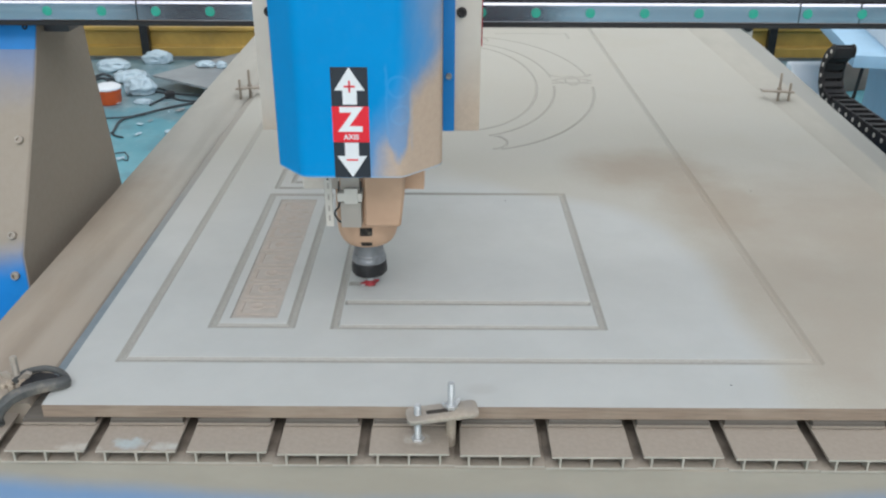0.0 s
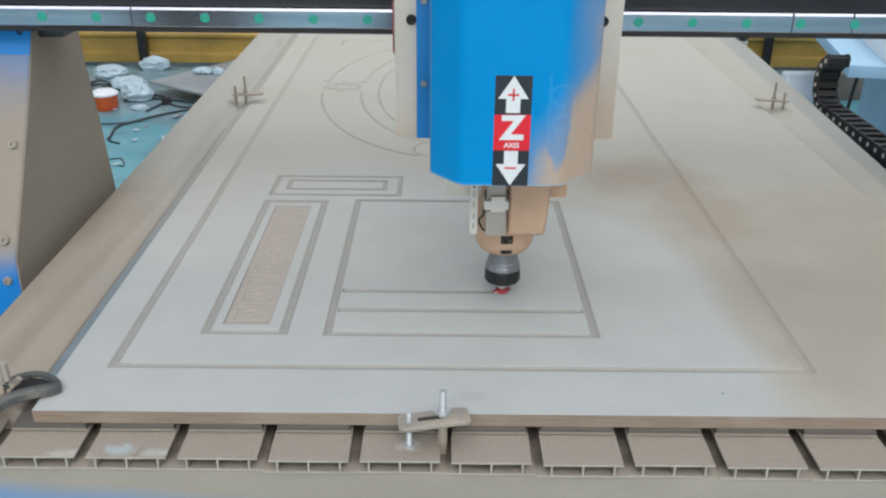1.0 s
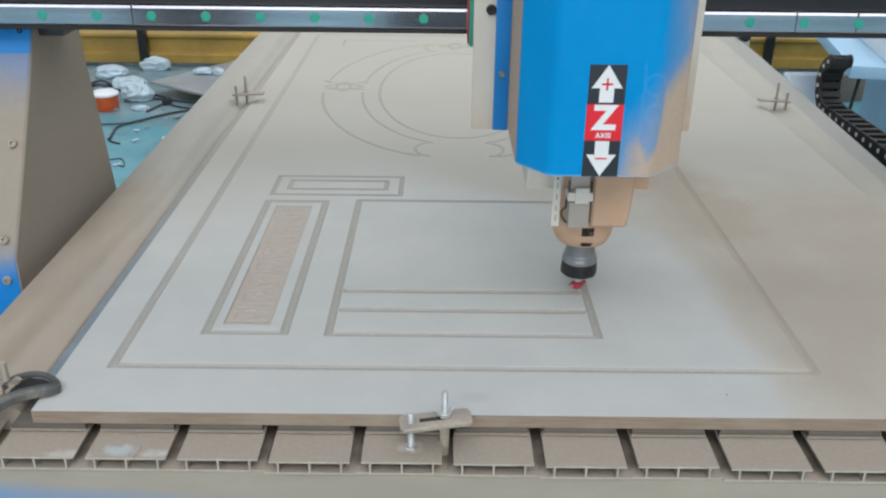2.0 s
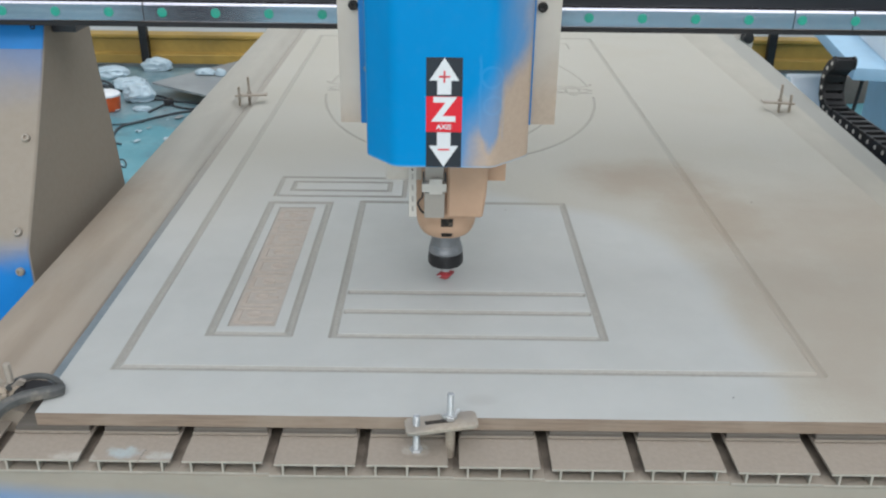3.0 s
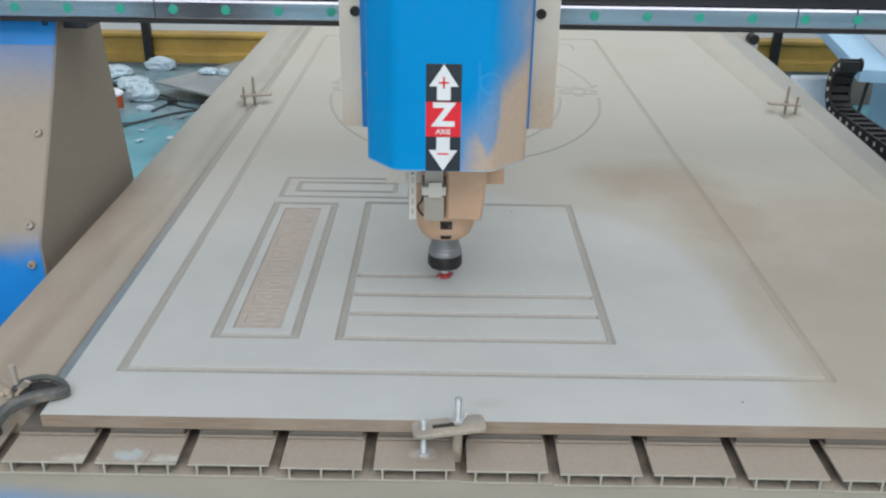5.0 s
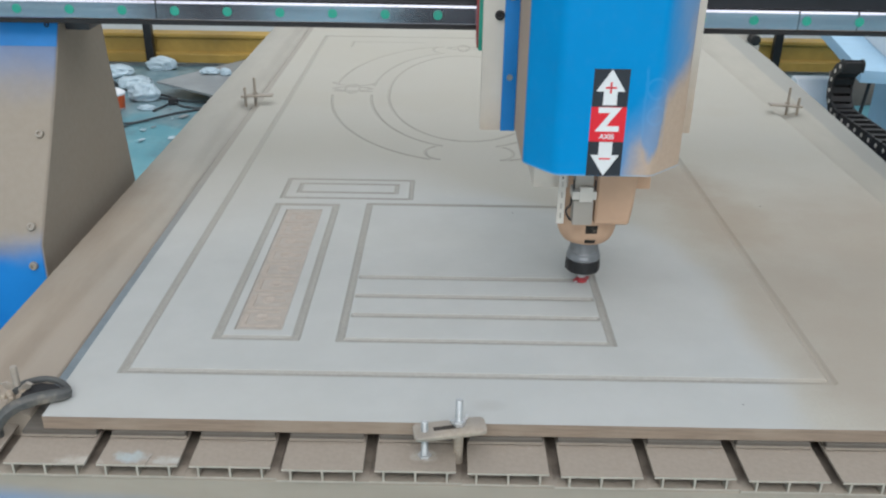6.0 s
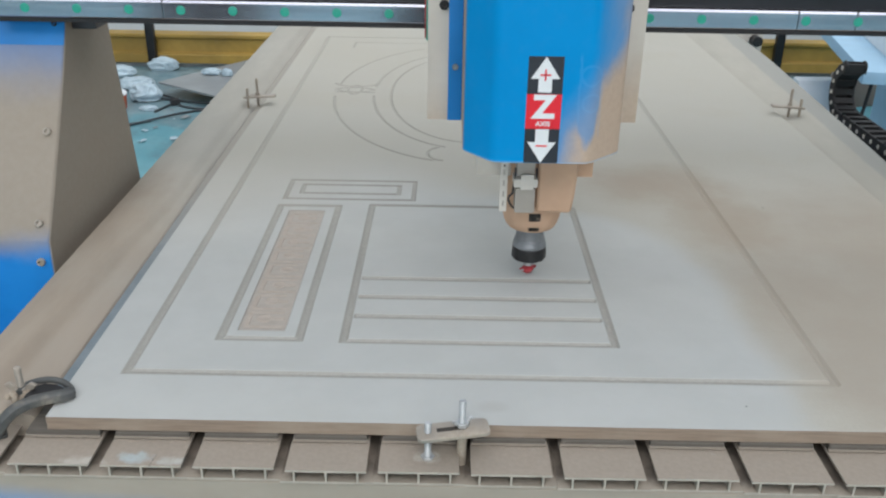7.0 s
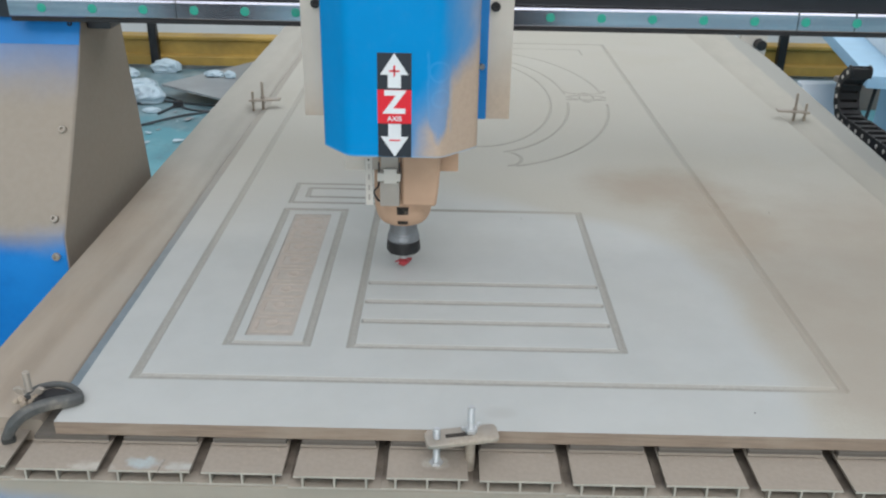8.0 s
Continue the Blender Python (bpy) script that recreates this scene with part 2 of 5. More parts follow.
def profile_material():
    """Dust-coated plastic and aluminium slot profile, each piece a little different."""
    k = Net("dusty_slot_profile")
    r = k.random()
    off = k.math("MULTIPLY", k.math("SUBTRACT", r, 0.5), 0.12)
    worn = k.math("MULTIPLY", k.ramp(k.math("ADD", k.noise(16, 6), off), 0.64, 0.76), 0.7)
    dust = k.mix(k.ramp(k.noise(190, 4), 0.3, 0.7), (0.298, 0.257, 0.213), (0.328, 0.284, 0.236))
    dust = k.mix(k.math("MULTIPLY", k.ramp(k.noise(4, 4), 0.3, 0.7), 0.35), dust, (0.385, 0.348, 0.30))
    col = k.mix(worn, dust, (0.50, 0.49, 0.46))
    place = k.n.new("ShaderNodeNewGeometry").outputs["Position"]
    sp = k.n.new("ShaderNodeSeparateXYZ")
    k.l.new(place, sp.inputs[0])
    for px, py, rx, ry, tint in ((0.110, -0.037, 0.028, 0.015, (0.43, 0.56, 0.62)), (0.152, -0.042, 0.026, 0.011, (0.54, 0.57, 0.56)), (0.055, -0.045, 0.035, 0.014, (0.55, 0.53, 0.49)), (0.432, -0.026, 0.020, 0.016, (0.58, 0.55, 0.50))):
        qx = k.math("DIVIDE", k.math("SUBTRACT", sp.outputs[0], px), rx)
        qy = k.math("DIVIDE", k.math("SUBTRACT", sp.outputs[1], py), ry)
        q = k.math("ADD", k.math("ADD", k.math("MULTIPLY", qx, qx), k.math("MULTIPLY", qy, qy)), k.math("MULTIPLY", k.noise(70, 6), 1.9))
        col = k.mix(k.math("MULTIPLY", k.ramp(q, 1.70, 0.80), 0.55), col, tint)
    k.bump(k.noise(350, 4), 0.03, 0.0005)
    return k.done(col, 0.8, 0.3)


def recess_shade_material():
    """Shade painted dark into slots and cells, pale sawdust spilt over their open ends."""
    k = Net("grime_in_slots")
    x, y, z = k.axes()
    recess = k.mix(k.ramp(k.noise(40, 5), 0.3, 0.7), (0.130, 0.108, 0.086), (0.225, 0.190, 0.153))
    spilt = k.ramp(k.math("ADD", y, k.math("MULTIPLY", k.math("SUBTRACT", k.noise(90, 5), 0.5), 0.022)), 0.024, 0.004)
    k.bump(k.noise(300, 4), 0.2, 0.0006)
    return k.done(k.mix(k.math("MULTIPLY", spilt, 0.85), recess, (0.40, 0.352, 0.292)), 0.9)


def side_material():
    """Settled wood dust on the long guide covers: pale powder, with browner drifts on one cover's front half."""
    k = Net("side_rail_dust_coated")
    x, y, z = k.axes()
    pale = k.mix(k.ramp(k.noise(18, 5, (1.5, 0.4, 1)), 0.3, 0.7), (0.385, 0.371, 0.328), (0.412, 0.396, 0.351))
    brown = k.mix(k.ramp(k.noise(14, 5, (2, 0.35, 1)), 0.3, 0.7), (0.295, 0.235, 0.18), (0.36, 0.295, 0.23))
    pale = k.mix(k.ramp(x, 0.4, 0.9), pale, k.mix(k.ramp(k.noise(18, 5, (1.5, 0.4, 1)), 0.3, 0.7), (0.412, 0.397, 0.348), (0.440, 0.422, 0.371)))
    # shade of one cover's outer shoulder, put into the colour as a grey band
    outer = k.math("SUBTRACT", x, k.math("MULTIPLY", k.math("MAXIMUM", k.math("SUBTRACT", y, 0.62), 0.0), 0.043))
    outer = k.ramp(k.math("ADD", outer, k.math("MULTIPLY", k.math("SUBTRACT", k.noise(10, 5), 0.5), 0.010)), 1.299, 1.309)
    pale = k.mix(k.math("MULTIPLY", outer, 0.8), pale, (0.335, 0.340, 0.318))
    edge = k.math("ADD", k.math("ADD", y, k.math("MULTIPLY", x, 2.5)), k.math("MULTIPLY", k.math("SUBTRACT", k.noise(5, 6), 0.5), 0.9))
    # paler tone on the low flank beside the board
    flank = k.math("SUBTRACT", x, k.math("MULTIPLY", y, 0.066))
    flank = k.ramp(k.math("ADD", flank, k.math("MULTIPLY", k.math("SUBTRACT", k.noise(16, 5), 0.5), 0.014)), -0.088, -0.070)
    brown = k.mix(k.math("MULTIPLY", flank, 0.6), brown, (0.392, 0.335, 0.275))
    col = k.mix(k.math("MULTIPLY", k.ramp(edge, 0.80, 0.0), 0.78), pale, brown)
    k.bump(k.noise(260, 4), 0.06, 0.0006)
    return k.done(col, 0.9, 0.25)


def strip_material():
    """Blue-grey plastic strip, wiped clean at the front, more and more buried in dust further back."""
    k = Net("blue_grey_edge_strip")
    x, y, z = k.axes()
    mask = k.ramp(k.math("ADD", y, k.math("MULTIPLY", k.math("SUBTRACT", k.noise(12, 6, (2, 0.5, 1)), 0.5), 0.5)), 0.25, 0.95)
    blue = k.mix(k.ramp(k.noise(30, 4), 0.3, 0.7), (0.18, 0.222, 0.25), (0.22, 0.262, 0.288))
    dust = k.mix(k.ramp(k.noise(200, 4), 0.3, 0.7), (0.35, 0.325, 0.28), (0.395, 0.36, 0.305))
    k.bump(k.noise(300, 3), 0.08, 0.0005)
    return k.done(k.mix(k.math("MULTIPLY", mask, 0.9), blue, dust), 0.7, 0.3)


def rail_material():
    k = Net("ground_steel_rail", 0.95)
    col = k.mix(k.ramp(k.noise(6, 4, (0.5, 1, 14)), 0.3, 0.7), (0.56, 0.56, 0.64), (0.72, 0.72, 0.80))
    k.bump(k.noise(200, 3, (0.05, 1, 6)), 0.05, 0.0004)
    return k.done(col, k.math("ADD", 0.09, k.math("MULTIPLY", k.noise(14, 4), 0.08)))


def floor_material():
    k = Net("teal_epoxy_floor")
    col = k.mix(k.ramp(k.noise(1.3, 5), 0.3, 0.7), (0.07, 0.25, 0.31), (0.13, 0.36, 0.42))
    col = k.mix(k.math("MULTIPLY", k.ramp(k.noise(7, 6), 0.52, 0.75), 0.55), col, (0.36, 0.43, 0.45))
    col = k.mix(k.math("MULTIPLY", k.ramp(k.noise(45, 3), 0.66, 0.72), 0.5), col, (0.55, 0.58, 0.58))
    col = k.mix(k.math("MULTIPLY", k.ramp(k.noise(3.1, 7), 0.48, 0.62), 0.55), col, (0.075, 0.13, 0.15))
    # trodden grey dirt round the clutter beyond the machine
    x, y, z = k.axes()
    reach = k.math("ADD", k.math("ADD", y, k.math("MULTIPLY", x, -0.25)), k.math("MULTIPLY", k.math("SUBTRACT", k.noise(3.5, 6), 0.5), 0.9))
    dirt = k.mix(k.ramp(k.noise(9, 6), 0.3, 0.7), (0.10, 0.15, 0.175), (0.27, 0.31, 0.33))
    col = k.mix(k.math("MULTIPLY", k.ramp(reach, 3.85, 4.25), 0.7), col, dirt)
    k.bump(k.noise(60, 4), 0.05, 0.001)
    return k.done(col, k.math("ADD", 0.22, k.math("MULTIPLY", k.noise(5, 5), 0.3)))


BOARD, CORE, CARVED = board_material(), core_material(), carved_material()
COVER, LEG, FRONT_BEAM, PROFILE, RAIL, FLOOR = (cover_material(), leg_material(), front_beam_material(), profile_material(),
                                                rail_material(), floor_material())
WALL = plain("painted_hall_wall", (0.70, 0.72, 0.72), 0.8, vary=0.05, scale=2)
CEILING = plain("hall_ceiling_sheet", (0.66, 0.68, 0.68), 0.7, vary=0.05, scale=2)
SIDE = side_material()
GREY_PLATE = plain("grey_plate_dusted", (0.66, 0.615, 0.55), 0.55, 0.0, vary=0.06, scale=8, dust=0.34, dust_scale=5)
SLIDE = slide_material()
BLUE = plain("blue_enamel", (0.004, 0.21, 0.60), 0.4, vary=0.1, scale=9, dust=0.12)
SPINDLE = plain("spindle_caked_with_dust", (0.58, 0.385, 0.265), 0.9, vary=0.1, scale=14, bump=0.3)
CONNECTOR = plain("grey_connector", (0.40, 0.37, 0.33), 0.7, vary=0.08, scale=20, dust=0.3)
SAWDUST = plain("loose_sawdust", (0.44, 0.37, 0.29), 0.9, vary=0.2, scale=80)
CUT_END = plain("sawn_profile_end", (0.52, 0.46, 0.385), 0.7, 0.0, vary=0.12, scale=60, dust=0.22, dust_scale=30)
CLIP = plain("ivory_plastic", (0.60, 0.57, 0.52), 0.5, vary=0.06, scale=30)
STEEL = plain("brushed_steel", (0.36, 0.37, 0.38), 0.34, 0.9, vary=0.15, scale=40)
ZINC = plain("zinc_plated_steel", (0.60, 0.62, 0.63), 0.42, 0.6, vary=0.12, scale=60, dust=0.1)
DUSTY_STEEL = plain("steel_with_dust", (0.42, 0.38, 0.33), 0.5, 0.5, vary=0.1, scale=30, dust=0.5)
BLACK = plain("black_oxide_steel", (0.022, 0.022, 0.024), 0.42, 0.3, vary=0.2, scale=40)
RUBBER = plain("black_rubber", (0.018, 0.018, 0.02), 0.65, vary=0.2, scale=30)
CABLE = plain("scuffed_black_cable", (0.040, 0.048, 0.055), 0.55, vary=0.2, scale=20)
CAST = plain("dark_cast_clamp", (0.098, 0.103, 0.102), 0.55, 0.2, vary=0.2, scale=30, dust=0.36, dust_scale=14)
# near-black that stands for shade in narrow gaps and openings
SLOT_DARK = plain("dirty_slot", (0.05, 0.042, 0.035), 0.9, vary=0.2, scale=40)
RECESS_SHADE = recess_shade_material()
BEAM = plain("dark_beam_enamel", (0.028, 0.032, 0.04), 0.4, vary=0.2, scale=8)
GREEN = plain("green_plastic", (0.02, 0.34, 0.25), 0.5, vary=0.1, scale=40)
RED = plain("red_lacquer", (0.42, 0.045, 0.055), 0.4, vary=0.15, scale=60)
RED_PRINT = plain("red_print", (0.76, 0.014, 0.03), 0.45, vary=0.05, scale=30)
DULL_STEEL = plain("dull_spun_steel", (0.30, 0.315, 0.335), 0.46, 0.7, vary=0.18, scale=40, dust=0.12, dust_scale=60)
SMEARED = plain("dark_print_smeared_with_dust", (0.040, 0.037, 0.034), 0.6, vary=0.2, scale=40, dust=0.36, dust_scale=70)
BLACK_PRINT = plain("black_print", (0.02, 0.025, 0.035), 0.45, vary=0.1, scale=30, dust=0.12)
WHITE_PRINT = plain("white_print", (0.78, 0.80, 0.82), 0.5, vary=0.04, scale=30)
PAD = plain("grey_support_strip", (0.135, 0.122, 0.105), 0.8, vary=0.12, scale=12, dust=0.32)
STRIP = strip_material()
YELLOW = plain("yellow_machine_enamel", (0.40, 0.258, 0.055), 0.5, vary=0.2, scale=4, dust=0.22)
PALE_BLUE = plain("pale_blue_enamel", (0.33, 0.53, 0.70), 0.45, vary=0.08, scale=5)
WHITE = plain("white_enamel", (0.76, 0.79, 0.82), 0.45, vary=0.05, scale=5)
FILM = plain("milky_plastic_film", (0.46, 0.58, 0.65), 0.35, vary=0.1, scale=12)
ORANGE = plain("orange_plastic", (0.62, 0.10, 0.02), 0.45, vary=0.1, scale=20)
CARTON = plain("dull_cardboard", (0.24, 0.20, 0.175), 0.85, vary=0.12, scale=8)
GREY_SHEET = plain("grey_sheet_metal", (0.30, 0.32, 0.33), 0.5, 0.2, vary=0.12, scale=6)


# ---- mesh helpers ----
def part(name, bm, material, parent=None, label="", sharp=35):
    """Links a bmesh as one mesh object under a thing or a part."""
    me = bpy.data.meshes.new(name)
    bmesh.ops.recalc_face_normals(bm, faces=bm.faces)
    for f in bm.faces:
        f.smooth = True
    bm.to_mesh(me)
    bm.free()
    me.set_sharp_from_angle(angle=radians(sharp))
    me.materials.append(material)
    ob = new(name, me)
    ob.parent = parent
    return tagged(ob, label) if label else ob


def box(x0, x1, y0, y1, z0, z1, bevel=0.0, bm=None, m=None, seg=2):
    bm = bm or bmesh.new()
    b = bmesh.new()
    bmesh.ops.create_cube(b, size=1, matrix=Matrix.Translation(((x0 + x1) / 2, (y0 + y1) / 2, (z0 + z1) / 2)) @ Matrix.Diagonal((x1 - x0, y1 - y0, z1 - z0, 1)))
    if bevel:
        bmesh.ops.bevel(b, geom=b.edges[:], offset=bevel, segments=seg, affect="EDGES", profile=0.7)
    return merge(bm, b, m)


def merge(bm, b, m=None):
    if m is not None:
        b.transform(m)
    me = bpy.data.meshes.new("work")
    b.to_mesh(me)
    b.free()
    bm.from_mesh(me)
    bpy.data.meshes.remove(me)
    return bm


def lathe(profile, centre=(0, 0, 0), seg=32, bm=None, m=None):
    """Turned shape from (radius, height) pairs about the z axis."""
    bm = bm or bmesh.new()
    b = bmesh.new()
    rings = [[b.verts.new((centre[0] + r * math.cos(a), centre[1] + r * math.sin(a), centre[2] + h))
              for a in (2 * math.pi * i / seg for i in range(seg))] for r, h in profile]
    for lo, hi in zip(rings, rings[1:]):
        for i in range(seg):
            b.faces.new((lo[i], lo[(i + 1) % seg], hi[(i + 1) % seg], hi[i]))
    b.faces.new(rings[0][::-1])
    b.faces.new(rings[-1])
    return merge(bm, b, m)


def prism(outline, axis, a, bb, bevel=0.0, bm=None, m=None):
    """A flat outline pushed along an axis from a to bb. x: outline is (y, z); y: (x, z); z: (x, y)."""
    bm = bm or bmesh.new()
    b = bmesh.new()

    def at(u, v, w):
        return {"x": (w, u, v), "y": (u, w, v), "z": (u, v, w)}[axis]

    lo = [b.verts.new(at(u, v, a)) for u, v in outline]
    hi = [b.verts.new(at(u, v, bb)) for u, v in outline]
    n = len(outline)
    b.faces.new(lo[::-1])
    b.faces.new(hi)
    for i in range(n):
        b.faces.new((lo[i], lo[(i + 1) % n], hi[(i + 1) % n], hi[i]))
    bmesh.ops.recalc_face_normals(b, faces=b.faces)
    if bevel:
        bmesh.ops.bevel(b, geom=b.edges[:], offset=bevel, segments=1, affect="EDGES")
    return merge(bm, b, m)


def tube(points, r, seg=8, bm=None):
    """A round bar or cable through points."""
    bm = bm or bmesh.new()
    pts = [Vector(p) for p in points]
    rings = []
    for i, p in enumerate(pts):
        d = (pts[min(i + 1, len(pts) - 1)] - pts[max(i - 1, 0)]).normalized()
        q = d.to_track_quat("Z", "Y")
        rings.append([bm.verts.new(p + q @ Vector((r * math.cos(a), r * math.sin(a), 0))) for a in (2 * math.pi * k / seg for k in range(seg))])
    for lo, hi in zip(rings, rings[1:]):
        for k in range(seg):
            bm.faces.new((lo[k], lo[(k + 1) % seg], hi[(k + 1) % seg], hi[k]))
    bm.faces.new(rings[0][::-1])
    bm.faces.new(rings[-1])
    return bm


def curve_through(points, steps=8):
    """A smooth line through points (Catmull-Rom)."""
    p = [Vector(q) for q in points]
    p = [2 * p[0] - p[1], *p, 2 * p[-1] - p[-2]]
    out = []
    for i in range(1, len(p) - 2):
        for s in range(steps):
            t = s / steps
            out.append(0.5 * (2 * p[i] + (p[i + 1] - p[i - 1]) * t + (2 * p[i - 1] - 5 * p[i] + 4 * p[i + 1] - p[i + 2]) * t * t
                              + (3 * p[i] - p[i - 1] - 3 * p[i + 1] + p[i + 2]) * t ** 3))
    return out + [p[-2]]


def thing(name, label, category, at=(0, 0, 0), group="", kind=""):
    ob = new(name)
    ob.empty_display_size = 0.05
    ob.location = at
    return tagged(ob, label, category, group, kind)


def hexagon(r, h0, h1, centre=(0, 0, 0), bm=None):
    return lathe([(r * 0.92, h0), (r, h0 + (h1 - h0) * 0.12), (r, h1 - (h1 - h0) * 0.12), (r * 0.92, h1)], centre, 6, bm)


def threaded(r, z0, z1, centre=(0, 0, 0), pitch=0.0016, bm=None):
    prof, z = [], z0
    while z < z1:
        prof += [(r, z), (r * 0.86, z + pitch / 2)]
        z += pitch
    return lathe(prof + [(r * 0.8, z1)], centre, 12, bm)


def cap_screw(name, at, normal, r, parent, material):
    """A socket-head screw seen from its end."""
    b = bmesh.new()
    prof = [(r, -0.002), (r, r * 0.7), (r * 0.85, r * 0.9), (r * 0.5, r * 0.9), (r * 0.45, r * 0.35), (0.0002, r * 0.3)]
    lathe(prof, (0, 0, 0), 14, b)
    b.transform(Matrix.Translation(at) @ Vector(normal).to_track_quat("Z", "Y").to_matrix().to_4x4())
    return part(name, b, material, parent)


# ---- the hall ----
def hall():
    x0, x1, y0, y1, h = HALL
    wa, wb, za, zb = FRONT_OPENING
    south = box(x0, wa, y0 - 0.2, y0, 0, h)
    box(wb, x1, y0 - 0.2, y0, 0, h, bm=south)
    box(wa, wb, y0 - 0.2, y0, 0, za, bm=south)
    box(wa, wb, y0 - 0.2, y0, zb, h, bm=south)
    tagged(part("floor", box(x0, x1, y0, y1, -0.15, 0.0), FLOOR), "worn teal epoxy floor of the workshop", "floor", kind="structure")
    for name, b in (("wall_north", box(x0, x1, y1, y1 + 0.2, 0, h)), ("wall_south", south),
                    ("wall_west", box(x0 - 0.2, x0, y0 - 0.2, y1 + 0.2, 0, h)), ("wall_east", box(x1, x1 + 0.2, y0 - 0.2, y1 + 0.2, 0, h))):
        tagged(part(name, b, WALL), "pale painted workshop wall", "wall", kind="structure")
    # two low dark panels, unseen behind the camera, added for the rail to mirror
    for xa, xb in ((-1.10, -0.50), (0.16, 1.00)):
        tagged(part("wall_partition", box(xa, xb, -2.75, -2.60, 0, 1.0, 0.004), BEAM), "low dark panel, added unseen for the rail to mirror", "wall", kind="structure")
    bm = bmesh.new()
    edges = [y0 - 0.2]
    for cy, hw, watts in SKYLIGHTS:
        edges += [cy - hw, cy + hw]
    edges.append(y1 + 0.2)
    for a, b in zip(edges[::2], edges[1::2]):
        box(x0 - 0.2, x1 + 0.2, a, b, h, h + 0.12, bm=bm)
    for cy, hw, watts in SKYLIGHTS:
        box(x0 - 0.2, 0.75 - 4.1, cy - hw, cy + hw, h, h + 0.12, bm=bm)
        box(0.75 + 4.1, x1 + 0.2, cy - hw, cy + hw, h, h + 0.12, bm=bm)
    tagged(part("ceiling", bm, CEILING), "pale sheet ceiling with open skylight strips", "ceiling", kind="structure")


hall()

# ---- the machine bed ----
ZB = 0.80           # top of the board
ZP = 0.775          # top of the slot profiles
BED_Y0, BED_Y1 = -0.0525, 2.62
BED_X0, BED_X1 = -0.121, 1.329
PITCH, GAP, LIP_X = 0.10124, 0.0128, 0.0757
SKEW = -0.0115      # the bed's front edge runs a little out of square with the board


def machine_bed():
    bed = thing("machine_bed", "blue steel router bed under a coat of wood dust", "machine bed")
    part("front_beam", prism([(-0.0500, 0.56), (-0.0500, 0.7566), (-0.040, 0.7566), (-0.040, 0.722), (0.05, 0.722), (0.05, 0.56)], "x", -0.43, 1.08, 0.002, m=Matrix.Translation((0.28, 0, 0)) @ Matrix.Rotation(SKEW, 4, "Z")), FRONT_BEAM, bed, "blue enamelled beam grey with dust")
    # dark floor colour stands for the shade down in the slots
    part("slot_floor", box(-0.145, 1.355, -0.032, BED_Y1 - 0.1, 0.7225, 0.7480), PAD, bed, "floor under the slots, slot shade put into its dark colour")
    part("rear_beam", box(-0.15, 1.36, BED_Y1 - 0.1, BED_Y1, 0.56, 0.7480, 0.004), BLUE, bed)
    for x in (-0.146, 1.256):
        part("side_beam", box(x, x + 0.10, 0.05, BED_Y1 - 0.1, 0.56, 0.7220, 0.004), BLUE, bed)
    part("deck", box(-0.044, 1.254, 0.05, BED_Y1 - 0.1, 0.70, 0.7220), GREY_SHEET, bed)
    for x in (-0.14, 1.23):
        for y in (0.0, 1.22, 2.46):
            part("leg", box(x, x + 0.12, y, y + 0.12, 0.0, 0.56, 0.004), BLUE, bed)
    # long dust-coated guide covers along both sides, each with a raised outer shoulder
    for s, x in ((1, BED_X0 - 0.012), (-1, BED_X1 + 0.012)):
        bm = bmesh.new()
        rows = []
        n = 26
        for i in range(n + 1):
            y = 0.018 + (BED_Y1 - 0.018) * i / n
            c = 0.046 + 0.066 * min(y, 0.62) + 0.0020 * math.sin(y * 9.0 + s)      # foot of the drifted shoulder
            h = 0.0008 * math.sin(y * 5.3 + 2 * s)
            wide = 0.0
            prof = [(0.0, 0.749), (0.0, 0.7995), (0.003, 0.8030), (c - 0.026, 0.8046 + h), (c - 0.012, 0.8040 + h), (c - 0.004, 0.8014 + h), (c + 0.003, 0.7950), (c + 0.008, 0.7925),
                    (c + 0.016, 0.7915), (0.1070, 0.7890), (0.1095, 0.787), (0.1112, 0.781), (0.1112, 0.749)]
            if s < 0:      # the far cover lies under an even drift, with hardly a step, and splays out towards the back
                prof = [(u, v if u < 0.004 or u > 0.105 else 0.8035 - 0.0165 * (u / 0.107) ** 1.3 + 0.25 * (v - 0.7955)) for u, v in prof]
                wide = min(max(0.0, 0.065 * (y - 0.62)), 0.082)
            rows.append([bm.verts.new((x + s * u + wide * (1 - u / 0.1112), y, v)) for u, v in prof])
        m = len(rows[0])
        for lo, hi in zip(rows, rows[1:]):
            for k in range(m):
                bm.faces.new((lo[k], lo[(k + 1) % m], hi[(k + 1) % m], hi[k]))
        bm.faces.new(rows[0])
        bm.faces.new(rows[-1][::-1])
        part("guide_cover", bm, SIDE, bed, "beige dust-coated guide cover", 60)
        strip = bmesh.new()      # the dust that fills the gap beside it rises towards the back
        lines = []
        for i in range(n + 1):
            y = 0.075 + (BED_Y1 - 0.075) * i / n
            fill = 0.0085 * min(1.0, max(0.0, (y - 0.30) / 0.75)) ** 1.3
            lines.append([strip.verts.new((x + s * u, y, v)) for u, v in ((0.1117, 0.7755), (0.1117, 0.7866 + 0.45 * fill), (0.1200, 0.7872 + 0.75 * fill), (0.1325, 0.7874 + fill), (0.1325, 0.7755))])
        for lo, hi in zip(lines, lines[1:]):
            for k in range(5):
                strip.faces.new((lo[k], lo[(k + 1) % 5], hi[(k + 1) % 5], hi[k]))
        strip.faces.new(lines[0])
        strip.faces.new(lines[-1][::-1])
        part("edge_strip", strip, STRIP, bed, "blue-grey edge strip")
    return bed


